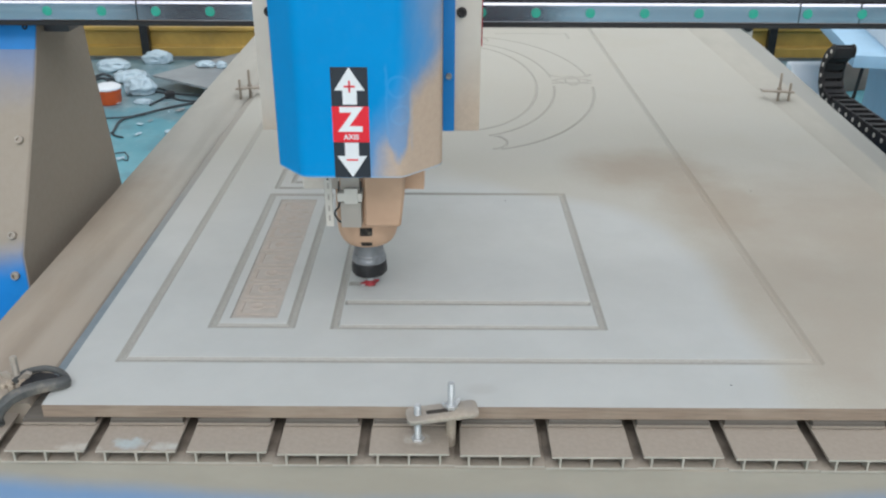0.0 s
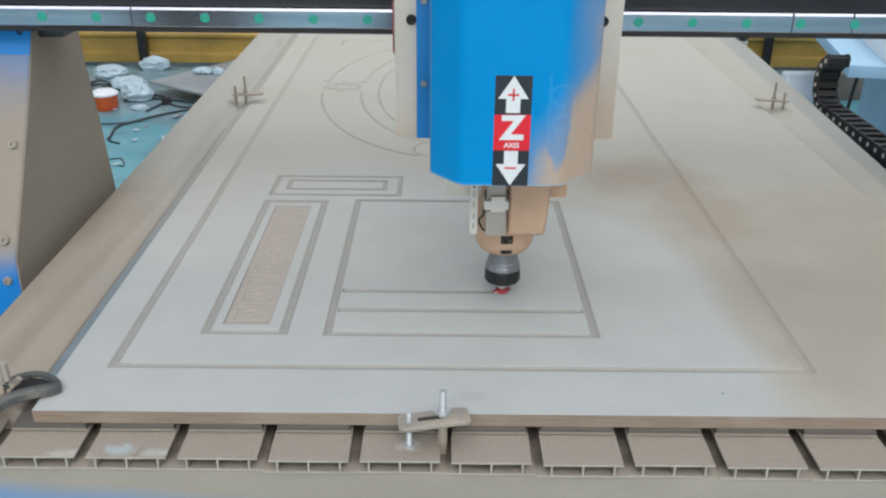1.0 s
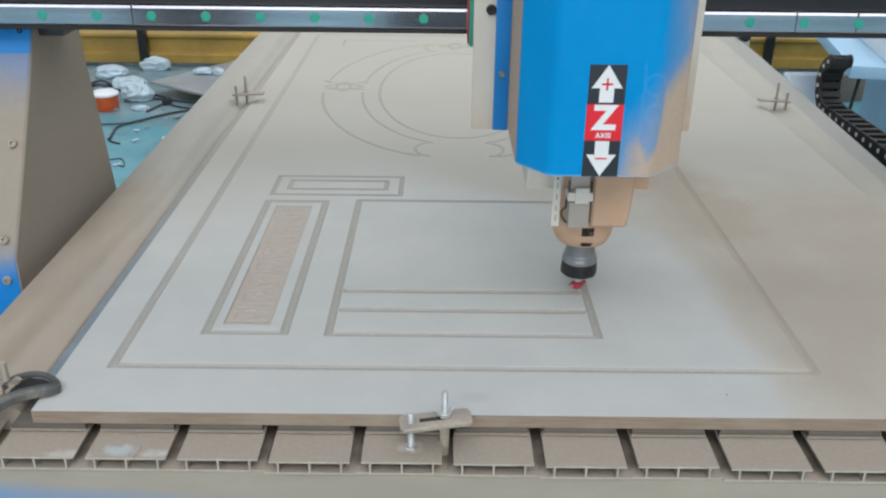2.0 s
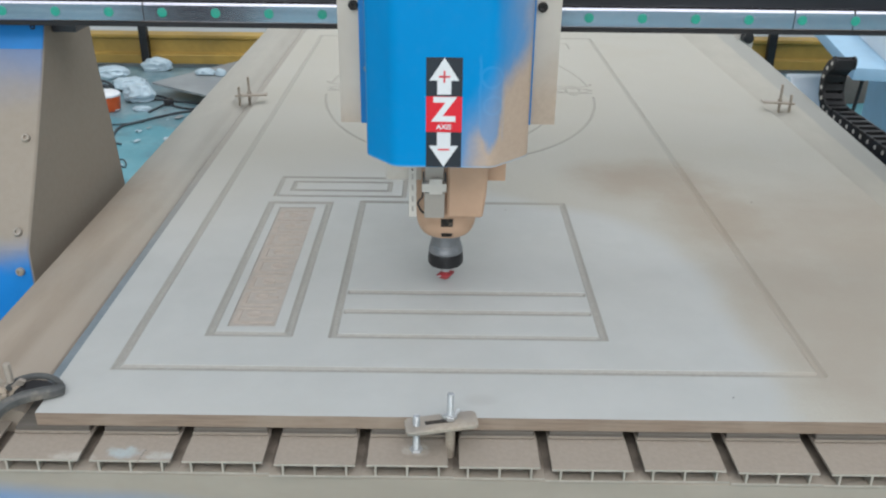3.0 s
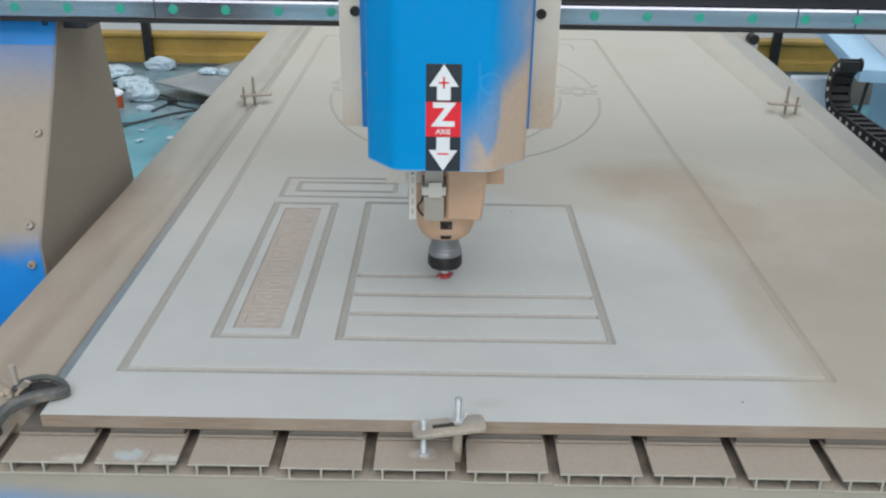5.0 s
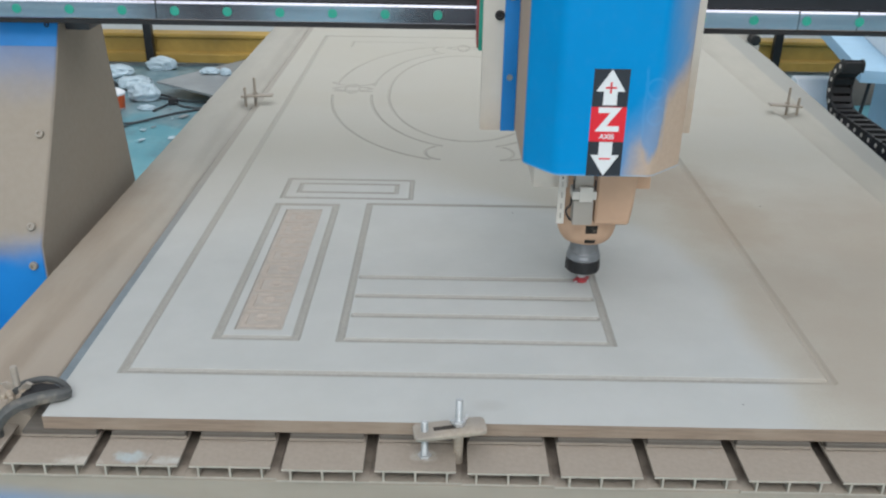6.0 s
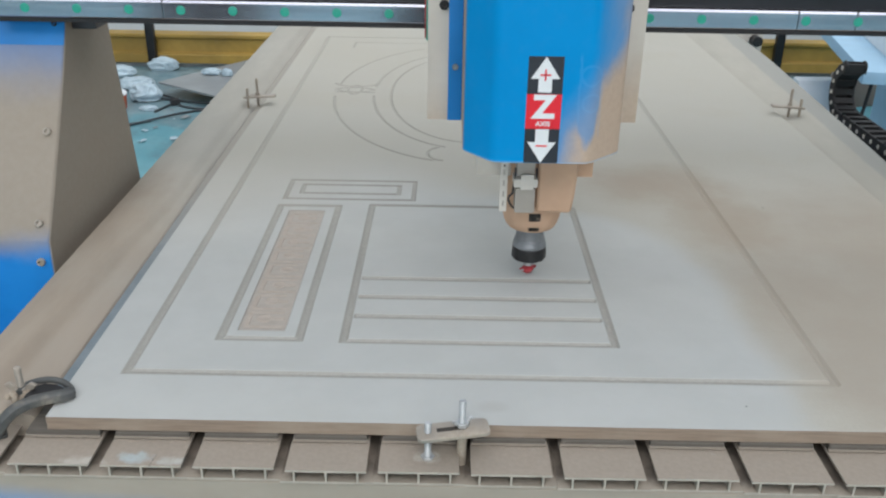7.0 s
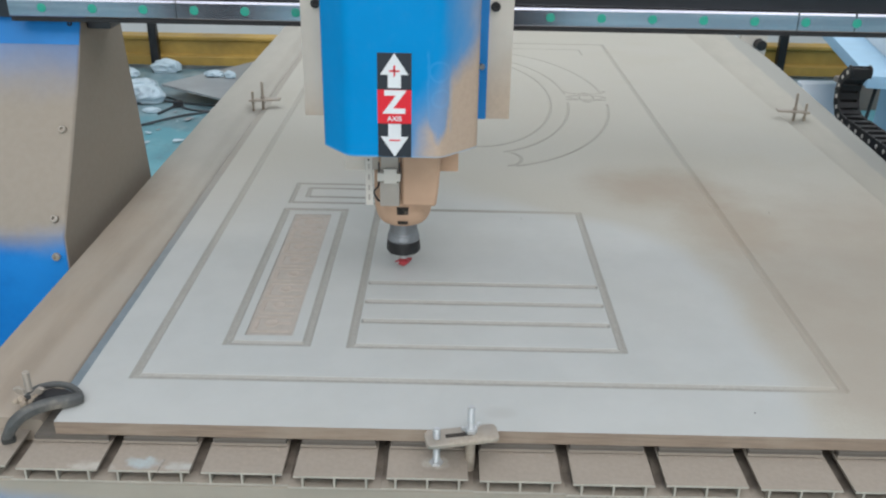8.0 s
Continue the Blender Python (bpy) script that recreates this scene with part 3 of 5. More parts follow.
def hollow_bar(w, hh, y0, y1):
    """One extrusion: a top plate with overhanging lips, three webs and a foot plate, welded into one shape by shared corners."""
    t, k = 0.0025, 0.0021
    xs = [-GAP / 2 + 0.0001, 0.0, 0.0085, 0.0085 + k, w / 2 - k / 2, w / 2 + k / 2, w - 0.0085 - k, w - 0.0085, w, w + GAP / 2 - 0.0001]
    zs = [-hh, -hh + k, -t, 0.0]
    solid = {(i, 0) for i in range(9)} | {(i, 1) for i in (2, 4, 6)} | {(i, 2) for i in range(1, 8)}
    bm = bmesh.new()
    vert = {}

    def v(i, kz, y):
        key = (i, kz, y)
        if key not in vert:
            vert[key] = bm.verts.new((xs[i], y, zs[kz]))
        return vert[key]

    for i, kz in solid:
        for y in (y0, y1):
            bm.faces.new((v(i, kz, y), v(i + 1, kz, y), v(i + 1, kz + 1, y), v(i, kz + 1, y)))
        for di, dk, a, b in ((-1, 0, (i, kz), (i, kz + 1)), (1, 0, (i + 1, kz), (i + 1, kz + 1)), (0, -1, (i, kz), (i + 1, kz)), (0, 1, (i, kz + 1), (i + 1, kz + 1))):
            if (i + di, kz + dk) not in solid:
                bm.faces.new((v(*a, y0), v(*b, y0), v(*b, y1), v(*a, y1)))
    return bm


def slot_profiles(bed):
    """Hollow two-cell profiles with slot lips; alike, so they share one mesh."""
    w, hh = PITCH - GAP, ZP - 0.7578
    y0, y1 = 0.0, BED_Y1 - BED_Y0
    bm = hollow_bar(w, hh, y0, y1)
    first = part("slot_profile", bm, PROFILE, bed)
    first.data.materials.append(CUT_END)
    first.data.materials.append(RECESS_SHADE)
    for face in first.data.polygons:      # bare sawn end; shade put into the colour of slots and cells
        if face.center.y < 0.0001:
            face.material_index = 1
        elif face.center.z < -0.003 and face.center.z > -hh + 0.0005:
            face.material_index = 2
    part("crack", tube(curve_through([(0.1300, -0.0510, ZP - 0.0003), (0.1303, -0.046, ZP - 0.0003), (0.1312, -0.038, ZP - 0.0003), (0.1325, -0.031, ZP - 0.0003)], 4), 0.0005, 5), PAD, bed)
    first.location = (0, BED_Y0, ZP)
    for k in range(-2, 13):
        ob = first if k == -2 else new("slot_profile", first.data)
        ob.parent = bed
        ob.location = (LIP_X + PITCH * k, BED_Y0 + SKEW * (PITCH * k - 0.2) + 0.0012 * math.sin(k * 2.3), ZP)
        ob.rotation_euler = (0, 0, 0.0004 * math.sin(k * 1.7))
    # strips that carry the board, paler lip proud; set-back dark filler paints gap shade
    pad = bmesh.new()
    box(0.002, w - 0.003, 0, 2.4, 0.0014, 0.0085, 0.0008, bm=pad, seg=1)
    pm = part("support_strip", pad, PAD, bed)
    gap_shade = part("strip_shim", box(0.004, w - 0.005, 0.0022, 2.39, 0.0, 0.0015), SLOT_DARK, bed, "dark filler painting the shadow gap under the support strip")
    lip = bmesh.new()
    n = 14
    xs = [0.001 + (w - 0.003) * i / n for i in range(n + 1)]
    prism([(x, -0.0017 - 0.0005 * math.sin(i * 2.1)) for i, x in enumerate(xs)] + [(w - 0.002, 0.0012), (0.001, 0.0012)], "z", 0.0014, 0.0034, bm=lip)
    lm = part("strip_lip", lip, PROFILE, bed, "ragged dusty lip of the support strip")
    for k in range(-1, 12):
        y = -0.0035 + 0.002 * math.sin(k * 3.1)
        for first_one in (pm, gap_shade, lm):
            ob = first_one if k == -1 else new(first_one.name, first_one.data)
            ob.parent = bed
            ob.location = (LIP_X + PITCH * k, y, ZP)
            if k == -1 and first_one is not lm:
                ob.scale.y = 0.028      # only a short offcut beside the board


# ---- the board and its cuts ----
BOARD_W, BOARD_L, BOARD_T = 1.25, 2.44, 0.0165
CUT_X = (0.3235, 0.6675)
CUTS_Y = (0.2425, 0.2985, 0.357)
CUT_HALF = 0.0072
RECTS = [  # x0 x1 y0 y1 half width depth of the groove
    (0.0600, 0.930, 0.0965, 2.06, 0.0068, 0.0029),
    (0.3170, 0.6735, 0.1765, 0.6415, 0.0064, 0.0029),
    (0.1550, 0.2585, 0.1785, 0.634, 0.0068, 0.0029),
    (0.156, 0.389, 0.667, 0.761, 0.0050, 0.003),
    (0.182, 0.361, 0.695, 0.738, 0.0050, 0.003),
]
PANEL = (0.1735, 0.2360, 0.199, 0.613, 0.0022)
OVAL = (0.500, 1.405)


def board_mesh():
    """The top face as one relief: bevelled grooves, the carved field, and the fine oval ornament."""
    xs, ys = {0.0, BOARD_W}, {0.0, BOARD_L}
    for x0, x1, y0, y1, h, d in RECTS:
        for v in (x0, x1):
            xs |= {v - h, v - h * 0.35, v + h * 0.35, v + h}
        for v in (y0, y1):
            ys |= {v - h, v - h * 0.35, v + h * 0.35, v + h}
    for v in CUTS_Y:
        ys |= {v - CUT_HALF, v - CUT_HALF * 0.35, v + CUT_HALF * 0.35, v + CUT_HALF}
    xs |= {CUT_X[0], CUT_X[0] + 0.004, CUT_X[1] - 0.004, CUT_X[1]}
    for v in PANEL[:2]:
        xs |= {v - 0.0008, v + 0.0008}
    for v in PANEL[2:4]:
        ys |= {v - 0.0008, v + 0.0008}
    xs |= set(np.arange(0.12, 0.89, 0.0022))
    ys |= set(np.arange(0.83, 2.03, 0.0032))

    def thin(vals):
        out = []
        for v in sorted(vals):
            if not out or v - out[-1] > 0.00045:
                out.append(v)
        return np.array(out)

    X, Y = np.meshgrid(thin(xs), thin(ys))
    H = np.zeros_like(X)

    def groove(dist, half, depth):
        return -depth * np.clip((half - dist) / (half * 0.65), 0, 1)

    for x0, x1, y0, y1, h, d in RECTS:
        dx, dy = np.maximum(x0 - X, X - x1), np.maximum(y0 - Y, Y - y1)
        dist = np.abs(np.maximum(dx, dy))
        H = np.minimum(H, groove(dist, h, d))
    for v in CUTS_Y:
        ends = np.clip(np.minimum(X - CUT_X[0], CUT_X[1] - X) / 0.004, 0, 1)
        H = np.minimum(H, groove(np.abs(Y - v), CUT_HALF, 0.003) * ends)
    inside = np.minimum(np.minimum(X - PANEL[0], PANEL[1] - X), np.minimum(Y - PANEL[2], PANEL[3] - Y))
    H = np.minimum(H, -PANEL[4] * np.clip((inside + 0.0008) / 0.0016, 0, 1))

    # oval ornament: a full inner ring, and swags of two lines between little flowers
    cx, cy = OVAL
    U, V = X - cx, Y - cy

    def ring(a, b):
        f = np.sqrt((U / a) ** 2 + (V / b) ** 2)
        g = np.sqrt((U / a ** 2) ** 2 + (V / b ** 2) ** 2) / np.maximum(f, 1e-6)
        return np.abs(f - 1) / np.maximum(g, 1e-6)

    ang = np.degrees(np.arctan2(V / 1.65, U))        # 0 right, 90 far, -90 near

    def span(lo, hi):
        return ((ang >= lo) & (ang <= hi))

    lines = [(ring(0.196, 0.402), np.ones_like(X, bool))]
    swag = (np.abs(np.abs(ang) - 90) > 12) & (np.abs(ang) > 6) & (np.abs(ang) < 174)
    lines.append((ring(0.240, 0.447), swag))
    lines.append((ring(0.338, 0.536), (np.abs(np.abs(ang) - 90) > 14) & (np.abs(ang) > 5) & (np.abs(ang) < 175)))
    # swag ends: shallow hollow curves
    for sx in (-1, 1):
        for sy in (-1, 1):
            ox, oy = sx * 0.058, sy * 0.478
            dd = np.abs(np.hypot((U - ox) / 1.0, (V - oy) / 1.25) - 0.034)
            lines.append((dd, (U * sx > 0.060) & (U * sx < 0.102) & (np.abs(V) < 0.528) & (np.abs(V) > 0.44)))
    # flowers: two crossing loops
    for ox, oy in ((-0.292, 0.012), (0.292, 0.012), (0.0, 0.505), ):
        for a, b in ((0.046, 0.020), (0.018, 0.042)):
            f = np.sqrt(((U - ox) / a) ** 2 + ((V - oy) / b) ** 2)
            lines.append((np.abs(f - 1) * min(a, b), np.ones_like(X, bool)))
    for ox, oy, a, b in ((-0.292, 0.075, 0.055, 0.03), (0.292, 0.075, 0.055, 0.03)):
        f = np.sqrt(((U - ox) / a) ** 2 + ((V - oy) / b) ** 2)
        lines.append((np.abs(f - 1) * b, V - oy < 0))
    # flat heads of the lower swags, either side of the flowers
    lines.append((np.abs(V + 0.012), (np.abs(U) > 0.238) & (np.abs(U) < 0.340)))
    lines.append((np.abs(V - 0.575), (np.abs(U) > 0.12) & (np.abs(U) < 0.345)))
    lines.append((np.abs(np.abs(U) - 0.345), (V > 0.50) & (V < 0.575)))
    for dist, where in lines:
        burr = 0.0008 * np.clip(1 - np.abs(dist - 0.0054) / 0.0018, 0, 1)
        H = np.where(where & (H > -0.0002), np.maximum(H, burr), H)
    for dist, where in lines:
        H = np.where(where, np.minimum(H, -0.0025 * np.clip((0.0037 - dist) / 0.0030, 0, 1)), H)

    ny, nx = X.shape
    top = np.stack([X, Y, ZB + H], -1).reshape(-1, 3)
    idx = np.arange(nx * ny).reshape(ny, nx)
    quads = np.stack([idx[:-1, :-1], idx[:-1, 1:], idx[1:, 1:], idx[1:, :-1]], -1).reshape(-1, 4)
    me = bpy.data.meshes.new("top_face")
    me.from_pydata(top.tolist(), [], quads.tolist())
    me.materials.append(BOARD)
    return me


def board():
    b = thing("fibreboard_sheet", "white-faced fibreboard sheet with routed door-panel grooves, dusty", "board")
    face = new("top_face", board_mesh())
    face.parent = b
    # body: four sawn edges and an underside, open at the top where the face lies
    z0 = ZB - BOARD_T
    bm = bmesh.new()
    v = [bm.verts.new(p) for p in ((0, 0, z0), (BOARD_W, 0, z0), (BOARD_W, BOARD_L, z0), (0, BOARD_L, z0),
                                   (0, 0, ZB), (BOARD_W, 0, ZB), (BOARD_W, BOARD_L, ZB), (0, BOARD_L, ZB))]
    for q in ((0, 3, 2, 1), (0, 1, 5, 4), (1, 2, 6, 5), (2, 3, 7, 6), (3, 0, 4, 7)):
        bm.faces.new([v[i] for i in q])
    part("core", bm, CORE, b, "tan sawn fibreboard core")
    # carved lettering that cannot be read: raised bars in the sunken field
    x0, x1, y0, y1, d = PANEL
    n = 8
    rng = random.Random(4)
    for i in range(n):
        ya = y0 + 0.008 + (y1 - y0 - 0.016) * i / n
        yb = ya + (y1 - y0 - 0.016) / n
        bm = bmesh.new()
        zt = ZB - 0.0012
        zf = ZB - d - 0.0002
        xa, xb = x0 + 0.0045, x1 - 0.0045
        cell = yb - ya
        xm, ym = (xa + xb) / 2 + rng.uniform(-0.004, 0.004), ya + cell * 0.55
        box(xa, xb, ya + 0.002, ya + 0.0075, zf, zt, 0.0008, bm, seg=1)
        box(xa + rng.uniform(0, 0.006), xb - rng.uniform(0, 0.012), yb - 0.0085, yb - 0.0040, zf, zt - 0.0003, 0.0007, bm, seg=1)
        box(xa, xa + 0.007, ya + 0.0075, yb - 0.0085, zf, zt - 0.0002, 0.0008, bm, seg=1)
        lathe([(0.0105, zf), (0.0102, zt - 0.0004), (0.0078, zt), (0.0062, zt - 0.0009)], (xm, ym, 0), 18, bm, None)
        box(xm + 0.009, xb - rng.uniform(0.001, 0.006), ym - 0.004 * rng.random() - 0.004, ym + 0.003, zf, zt - 0.0002, 0.0007, bm, seg=1)
        part("carved_bar", bm, CARVED, b)
    return b


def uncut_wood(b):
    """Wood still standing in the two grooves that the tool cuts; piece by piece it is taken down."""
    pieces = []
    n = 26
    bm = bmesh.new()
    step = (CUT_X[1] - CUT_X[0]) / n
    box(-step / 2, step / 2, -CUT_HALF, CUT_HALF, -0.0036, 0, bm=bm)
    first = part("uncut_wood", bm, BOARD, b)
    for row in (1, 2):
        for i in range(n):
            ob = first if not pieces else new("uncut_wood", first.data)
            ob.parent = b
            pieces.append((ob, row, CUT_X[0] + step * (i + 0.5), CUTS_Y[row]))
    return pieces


bed = machine_bed()
sheet = board()


# ---- the gantry: all heights in the room, y measured from the tool's axis ----
AXIS_Y0 = 0.2985
RAIL_Y, RAIL_Z = 0.195, 1.150


def side_leg(g, sx, x_in):
    """Welded sheet leg: slanted front with a fold, flat inner face, screws down its front edge."""
    prof = [(0.300, 1.42), (0.262, 1.20), (0.232, 1.115), (0.183, 1.03), (0.115, 0.925), (0.045, 0.822), (0.040, 0.70), (0.030, 0.55),
            (0.470, 0.55), (0.468, 0.76), (0.462, 0.80), (0.444, 0.914), (0.420, 1.03), (0.400, 1.20), (0.400, 1.42)]
    leg = part("side_leg", prism(prof, "x", x_in, x_in - sx * 0.20, 0.003), LEG, g, "blue side leg buried in beige dust")
    front = [(prof[i], prof[i + 1]) for i in range(5)]
    cap = [(0.2605, 1.20), (0.2305, 1.1155), (0.2155, 1.088), (0.222, 1.086), (0.238, 1.113), (0.268, 1.20)]
    part("top_plate", prism(cap, "x", x_in - sx * 0.001, x_in - sx * 0.20), BLUE, g, "clean blue plate")
    for z in (0.845, 0.788, 0.967, 1.118):
        for (ya, za), (yb, zb) in front + [((0.045, 0.822), (0.040, 0.70))]:
            if zb <= z <= za:
                y = ya + (yb - ya) * (za - z) / (za - zb)
                nrm = Vector((0, -(za - zb), (ya - yb))).normalized()
                cap_screw("screw", (x_in - sx * 0.017, y, z), nrm, 0.0065 if z < 1.05 else 0.0042, leg, DUSTY_STEEL if z < 1.05 else BLACK)
    return leg


def gantry():
    g = thing("gantry", "moving gantry with steel guide rail and dust-coated side legs", "gantry", (0, AXIS_Y0, 0))
    part("beam", box(-0.30, 1.51, RAIL_Y + 0.028, RAIL_Y + 0.17, 1.128, 1.46, 0.004), BEAM, g, "dark enamelled gantry beam")
    # seat under the rail; its black paints the shade along the lower edge
    part("rail_seat", box(-0.26, 1.47, RAIL_Y + 0.004, RAIL_Y + 0.030, 1.1275, 1.1345, 0.001), RUBBER, g)
    part("rack", box(-0.26, 1.47, RAIL_Y + 0.006, RAIL_Y + 0.032, 1.186, 1.206, 0.001), BLACK, g)
    prof = [(0.0, -0.0125), (0.0, 0.0108), (0.0032, 0.014), (0.009, 0.014), (0.0125, 0.0105), (0.017, 0.0105), (0.0215, 0.014), (0.028, 0.014),
            (0.028, -0.014), (0.0215, -0.014), (0.017, -0.0105), (0.0125, -0.0105), (0.009, -0.014), (0.0015, -0.014)]
    out = [(RAIL_Y + u, RAIL_Z + v) for u, v in prof]
    rail = part("guide_rail", prism(out, "x", -0.26, 1.47), RAIL, g, "polished steel guide rail")
    cap = bmesh.new()
    lathe([(0.0071, -0.001), (0.0071, 0.0006), (0.0062, 0.0009)], (0, 0, 0), 20, cap, Matrix.Rotation(radians(90), 4, "X"))
    first = None
    x = 0.033 - 0.08 * 3
    while x < 1.45:
        if first is None:
            ob = first = part("hole_plug", cap, GREEN, rail, "round green plastic plug")
        else:
            ob = new("hole_plug", first.data)
            ob.parent = rail
        ob.location = (x, RAIL_Y - 0.0002, RAIL_Z)
        x += 0.0803
    for xj in (0.005, 0.985, 1.075):   # rail joints
        part("rail_joint", box(xj, xj + 0.0012, RAIL_Y - 0.0004, RAIL_Y + 0.012, RAIL_Z - 0.0135, RAIL_Z + 0.0146), BLACK, rail)
    side_leg(g, 1, -0.165)
    side_leg(g, -1, 1.375)
    part("foot_plate", box(-0.36, -0.166, 0.12, 0.40, 0.40, 0.55, 0.004), BLUE, g)
    part("foot_plate", box(1.376, 1.57, 0.12, 0.40, 0.40, 0.55, 0.004), BLUE, g)
    # cover plate behind the leg's top, under the beam
    part("end_bracket", box(-0.164, -0.125, RAIL_Y + 0.06, RAIL_Y + 0.16, 1.106, 1.127, 0.003), BEAM, g)
    return g


# ---- the spindle head: origin at the tool's tip while it cuts ----
TIP_Z = 0.797


def arrow(up):
    s = 1 if up else -1
    return [(-0.0084, -0.0215 * s), (0.0084, -0.0215 * s), (0.0084, -0.0045 * s), (0.0180, -0.0045 * s), (0, 0.0230 * s), (-0.0180, -0.0045 * s), (-0.0084, -0.0045 * s)]


def lettering(text, size, at, material, parent, name, bold=0.0):
    c = bpy.data.curves.new("lettering", "FONT")
    c.body, c.size, c.align_x, c.align_y, c.offset, c.extrude = text, size, "CENTER", "CENTER", bold, 0.0002
    tmp = new("lettering", c)
    bpy.context.view_layer.update()
    me = bpy.data.meshes.new_from_object(tmp)
    bpy.data.objects.remove(tmp)
    me.transform(Matrix.Translation(at) @ Matrix.Rotation(radians(90), 4, "X"))
    me.materials.clear()
    me.materials.append(material)
    ob = new(name, me)
    ob.parent = parent
    return ob


def spindle_head():
    h = thing("spindle_head", "blue router spindle head with axis sticker, dusted brown", "spindle head", (0.355, AXIS_Y0, TIP_Z))
    # sheet cover: front with cut lower corners, two sides, open at the back
    yf, zt = -0.116, 0.62

    def folded(points, r):
        """The open outline with its inner corners rounded to radius r."""
        out = [points[0]]
        for p, q, n in zip(points, points[1:], points[2:]):
            p, q, n = Vector(p), Vector(q), Vector(n)
            d, e = (p - q).normalized(), (n - q).normalized()
            half = d.angle(e) / 2
            cut = min(r / math.tan(half), 0.48 * min((p - q).length, (n - q).length))
            a, c = q + d * cut, q + e * cut
            out += [tuple((1 - t) ** 2 * a + 2 * t * (1 - t) * q + t * t * c) for t in (0, 0.17, 0.33, 0.5, 0.67, 0.83, 1)]
        return out + [points[-1]]

    plan = folded([(-0.104, 0.084), (-0.104, -0.070), (-0.066, yf), (0.056, yf), (0.104, -0.068), (0.104, 0.084)], 0.022)
    inner = folded([(-0.102, 0.084), (-0.102, -0.069), (-0.0652, yf + 0.002), (0.0552, yf + 0.002), (0.102, -0.067), (0.102, 0.084)], 0.020)
    cover = part("cover", prism(plan + inner[::-1], "z", 0.2125, zt), COVER, h, "blue folded enamel cover, one side caked with dust", 20)
    part("cover_top", box(-0.1, 0.1, -0.058, 0.08, zt - 0.004, zt - 0.002), BLUE, h)
    for x0, x1 in ((-0.125, -0.1045), (0.1045, 0.121)):
        fl = part("flange", box(x0, x1, 0.084, 0.0898, 0.2065, zt, 0.0008), BLUE, h, "blue mounting flange")
        for z in (0.287, 0.40, 0.52):
            cap_screw("screw", ((x0 + x1) / 2, 0.084, z), (0, -1, 0), 0.0045, fl, STEEL)
    plate = part("slide_plate", box(-0.155, 0.157, 0.090, 0.110, 0.2055, 0.66, 0.0015), SLIDE, h, "grey dusted slide plate")
    for x in (-0.132, 0.130):
        for z in (0.374, 0.48):
            cap_screw("bolt", (x, 0.090, z), (0, -1, 0), 0.0070, plate, BLACK)
    part("bearing_block", box(-0.085, 0.085, 0.058, 0.090, 0.225, 0.61, 0.002), GREY_PLATE, h)
    # spindle clamp and body
    part("clamp_bracket", box(-0.083, 0.0, -0.025, 0.058, 0.1605, 0.40, 0.002), GREY_PLATE, h, "grey bracket dull with dust")
    part("clamp_bracket", box(0.0005, 0.080, -0.025, 0.058, 0.1605, 0.40, 0.002), SPINDLE, h, "bracket half caked brown with dust")
    body = [(0.0190, 0.0752), (0.0300, 0.0758), (0.0335, 0.0774), (0.0365, 0.0808), (0.0395, 0.0870), (0.0416, 0.0950), (0.0426, 0.104), (0.0428, 0.40)]
    part("spindle_body", lathe(body, seg=48), SPINDLE, h, "spindle housing caked brown with dust")
    part("front_shield", prism([(0.0010, 0.1180), (0.0490, 0.1180), (0.0525, 0.145), (0.0550, 0.185), (0.0560, 0.30), (0.0010, 0.30)], "y", -0.056, -0.006, 0.0030), SPINDLE, h, "boxy brown shield")
    # nameplate strips on the nose
    for z0, z1 in ((0.0812, 0.0880), (0.0985, 0.1110)):
        bm = bmesh.new()
        for i in range(6):
            a0, a1 = radians(-100 + i * 3.8), radians(-100 + (i + 1) * 3.8)
            r0 = 0.0369 if z0 < 0.09 else 0.0424
            r1 = 0.0401 if z0 < 0.09 else 0.0431
            v = [bm.verts.new((r * math.cos(a), r * math.sin(a), z)) for r, a, z in ((r0, a0, z0), (r0, a1, z0), (r1, a1, z1), (r1, a0, z1))]
            bm.faces.new(v)
        bmesh.ops.solidify(bm, geom=bm.faces[:], thickness=-0.0006)
        part("dark_patch", bm, SMEARED, h)
    collar = [(0.0225, 0.0430), (0.0245, 0.0436), (0.0247, 0.0475), (0.0240, 0.0492), (0.0227, 0.0535), (0.0228, 0.0543), (0.0225, 0.0552), (0.0215, 0.0560), (0.0203, 0.0640), (0.0198, 0.0780)]
    part("collar", lathe(collar, seg=40), DULL_STEEL, h, "bare grey steel collar")
    nut = part("collet_nut", lathe([(0.0185, 0.0225), (0.0235, 0.0238), (0.0250, 0.0258), (0.0250, 0.0405), (0.0243, 0.0428), (0.0225, 0.0434)], seg=40), BLACK, h,
               "black collet nut")
    bm = bmesh.new()
    for i in range(8):
        a = 2 * math.pi * i / 8
        box(-0.0025, 0.0025, 0.0236, 0.0254, 0.0245, 0.0350, 0.0005, bm, Matrix.Rotation(a, 4, "Z"), seg=1)
    part("nut_slot", bm, RUBBER, nut)
    bit = part("shank", lathe([(0.0060, 0.0105), (0.0062, 0.0240)], seg=20), ZINC, h, "bright tool shank")
    bm = lathe([(0.0020, -0.0035), (0.0052, -0.0012), (0.0082, 0.0022), (0.0094, 0.0052), (0.0068, 0.0078), (0.0048, 0.0098), (0.0046, 0.0125)], seg=20)
    for a in (0, math.pi):      # two winged blades
        prism([(0.003, -0.0030), (0.0085, 0.0004), (0.0142, 0.0052), (0.0146, 0.0066), (0.0100, 0.0074), (0.0050, 0.0094)], "y", -0.0022, 0.0022, 0.0006, bm, Matrix.Rotation(a + 0.5, 4, "Z"))
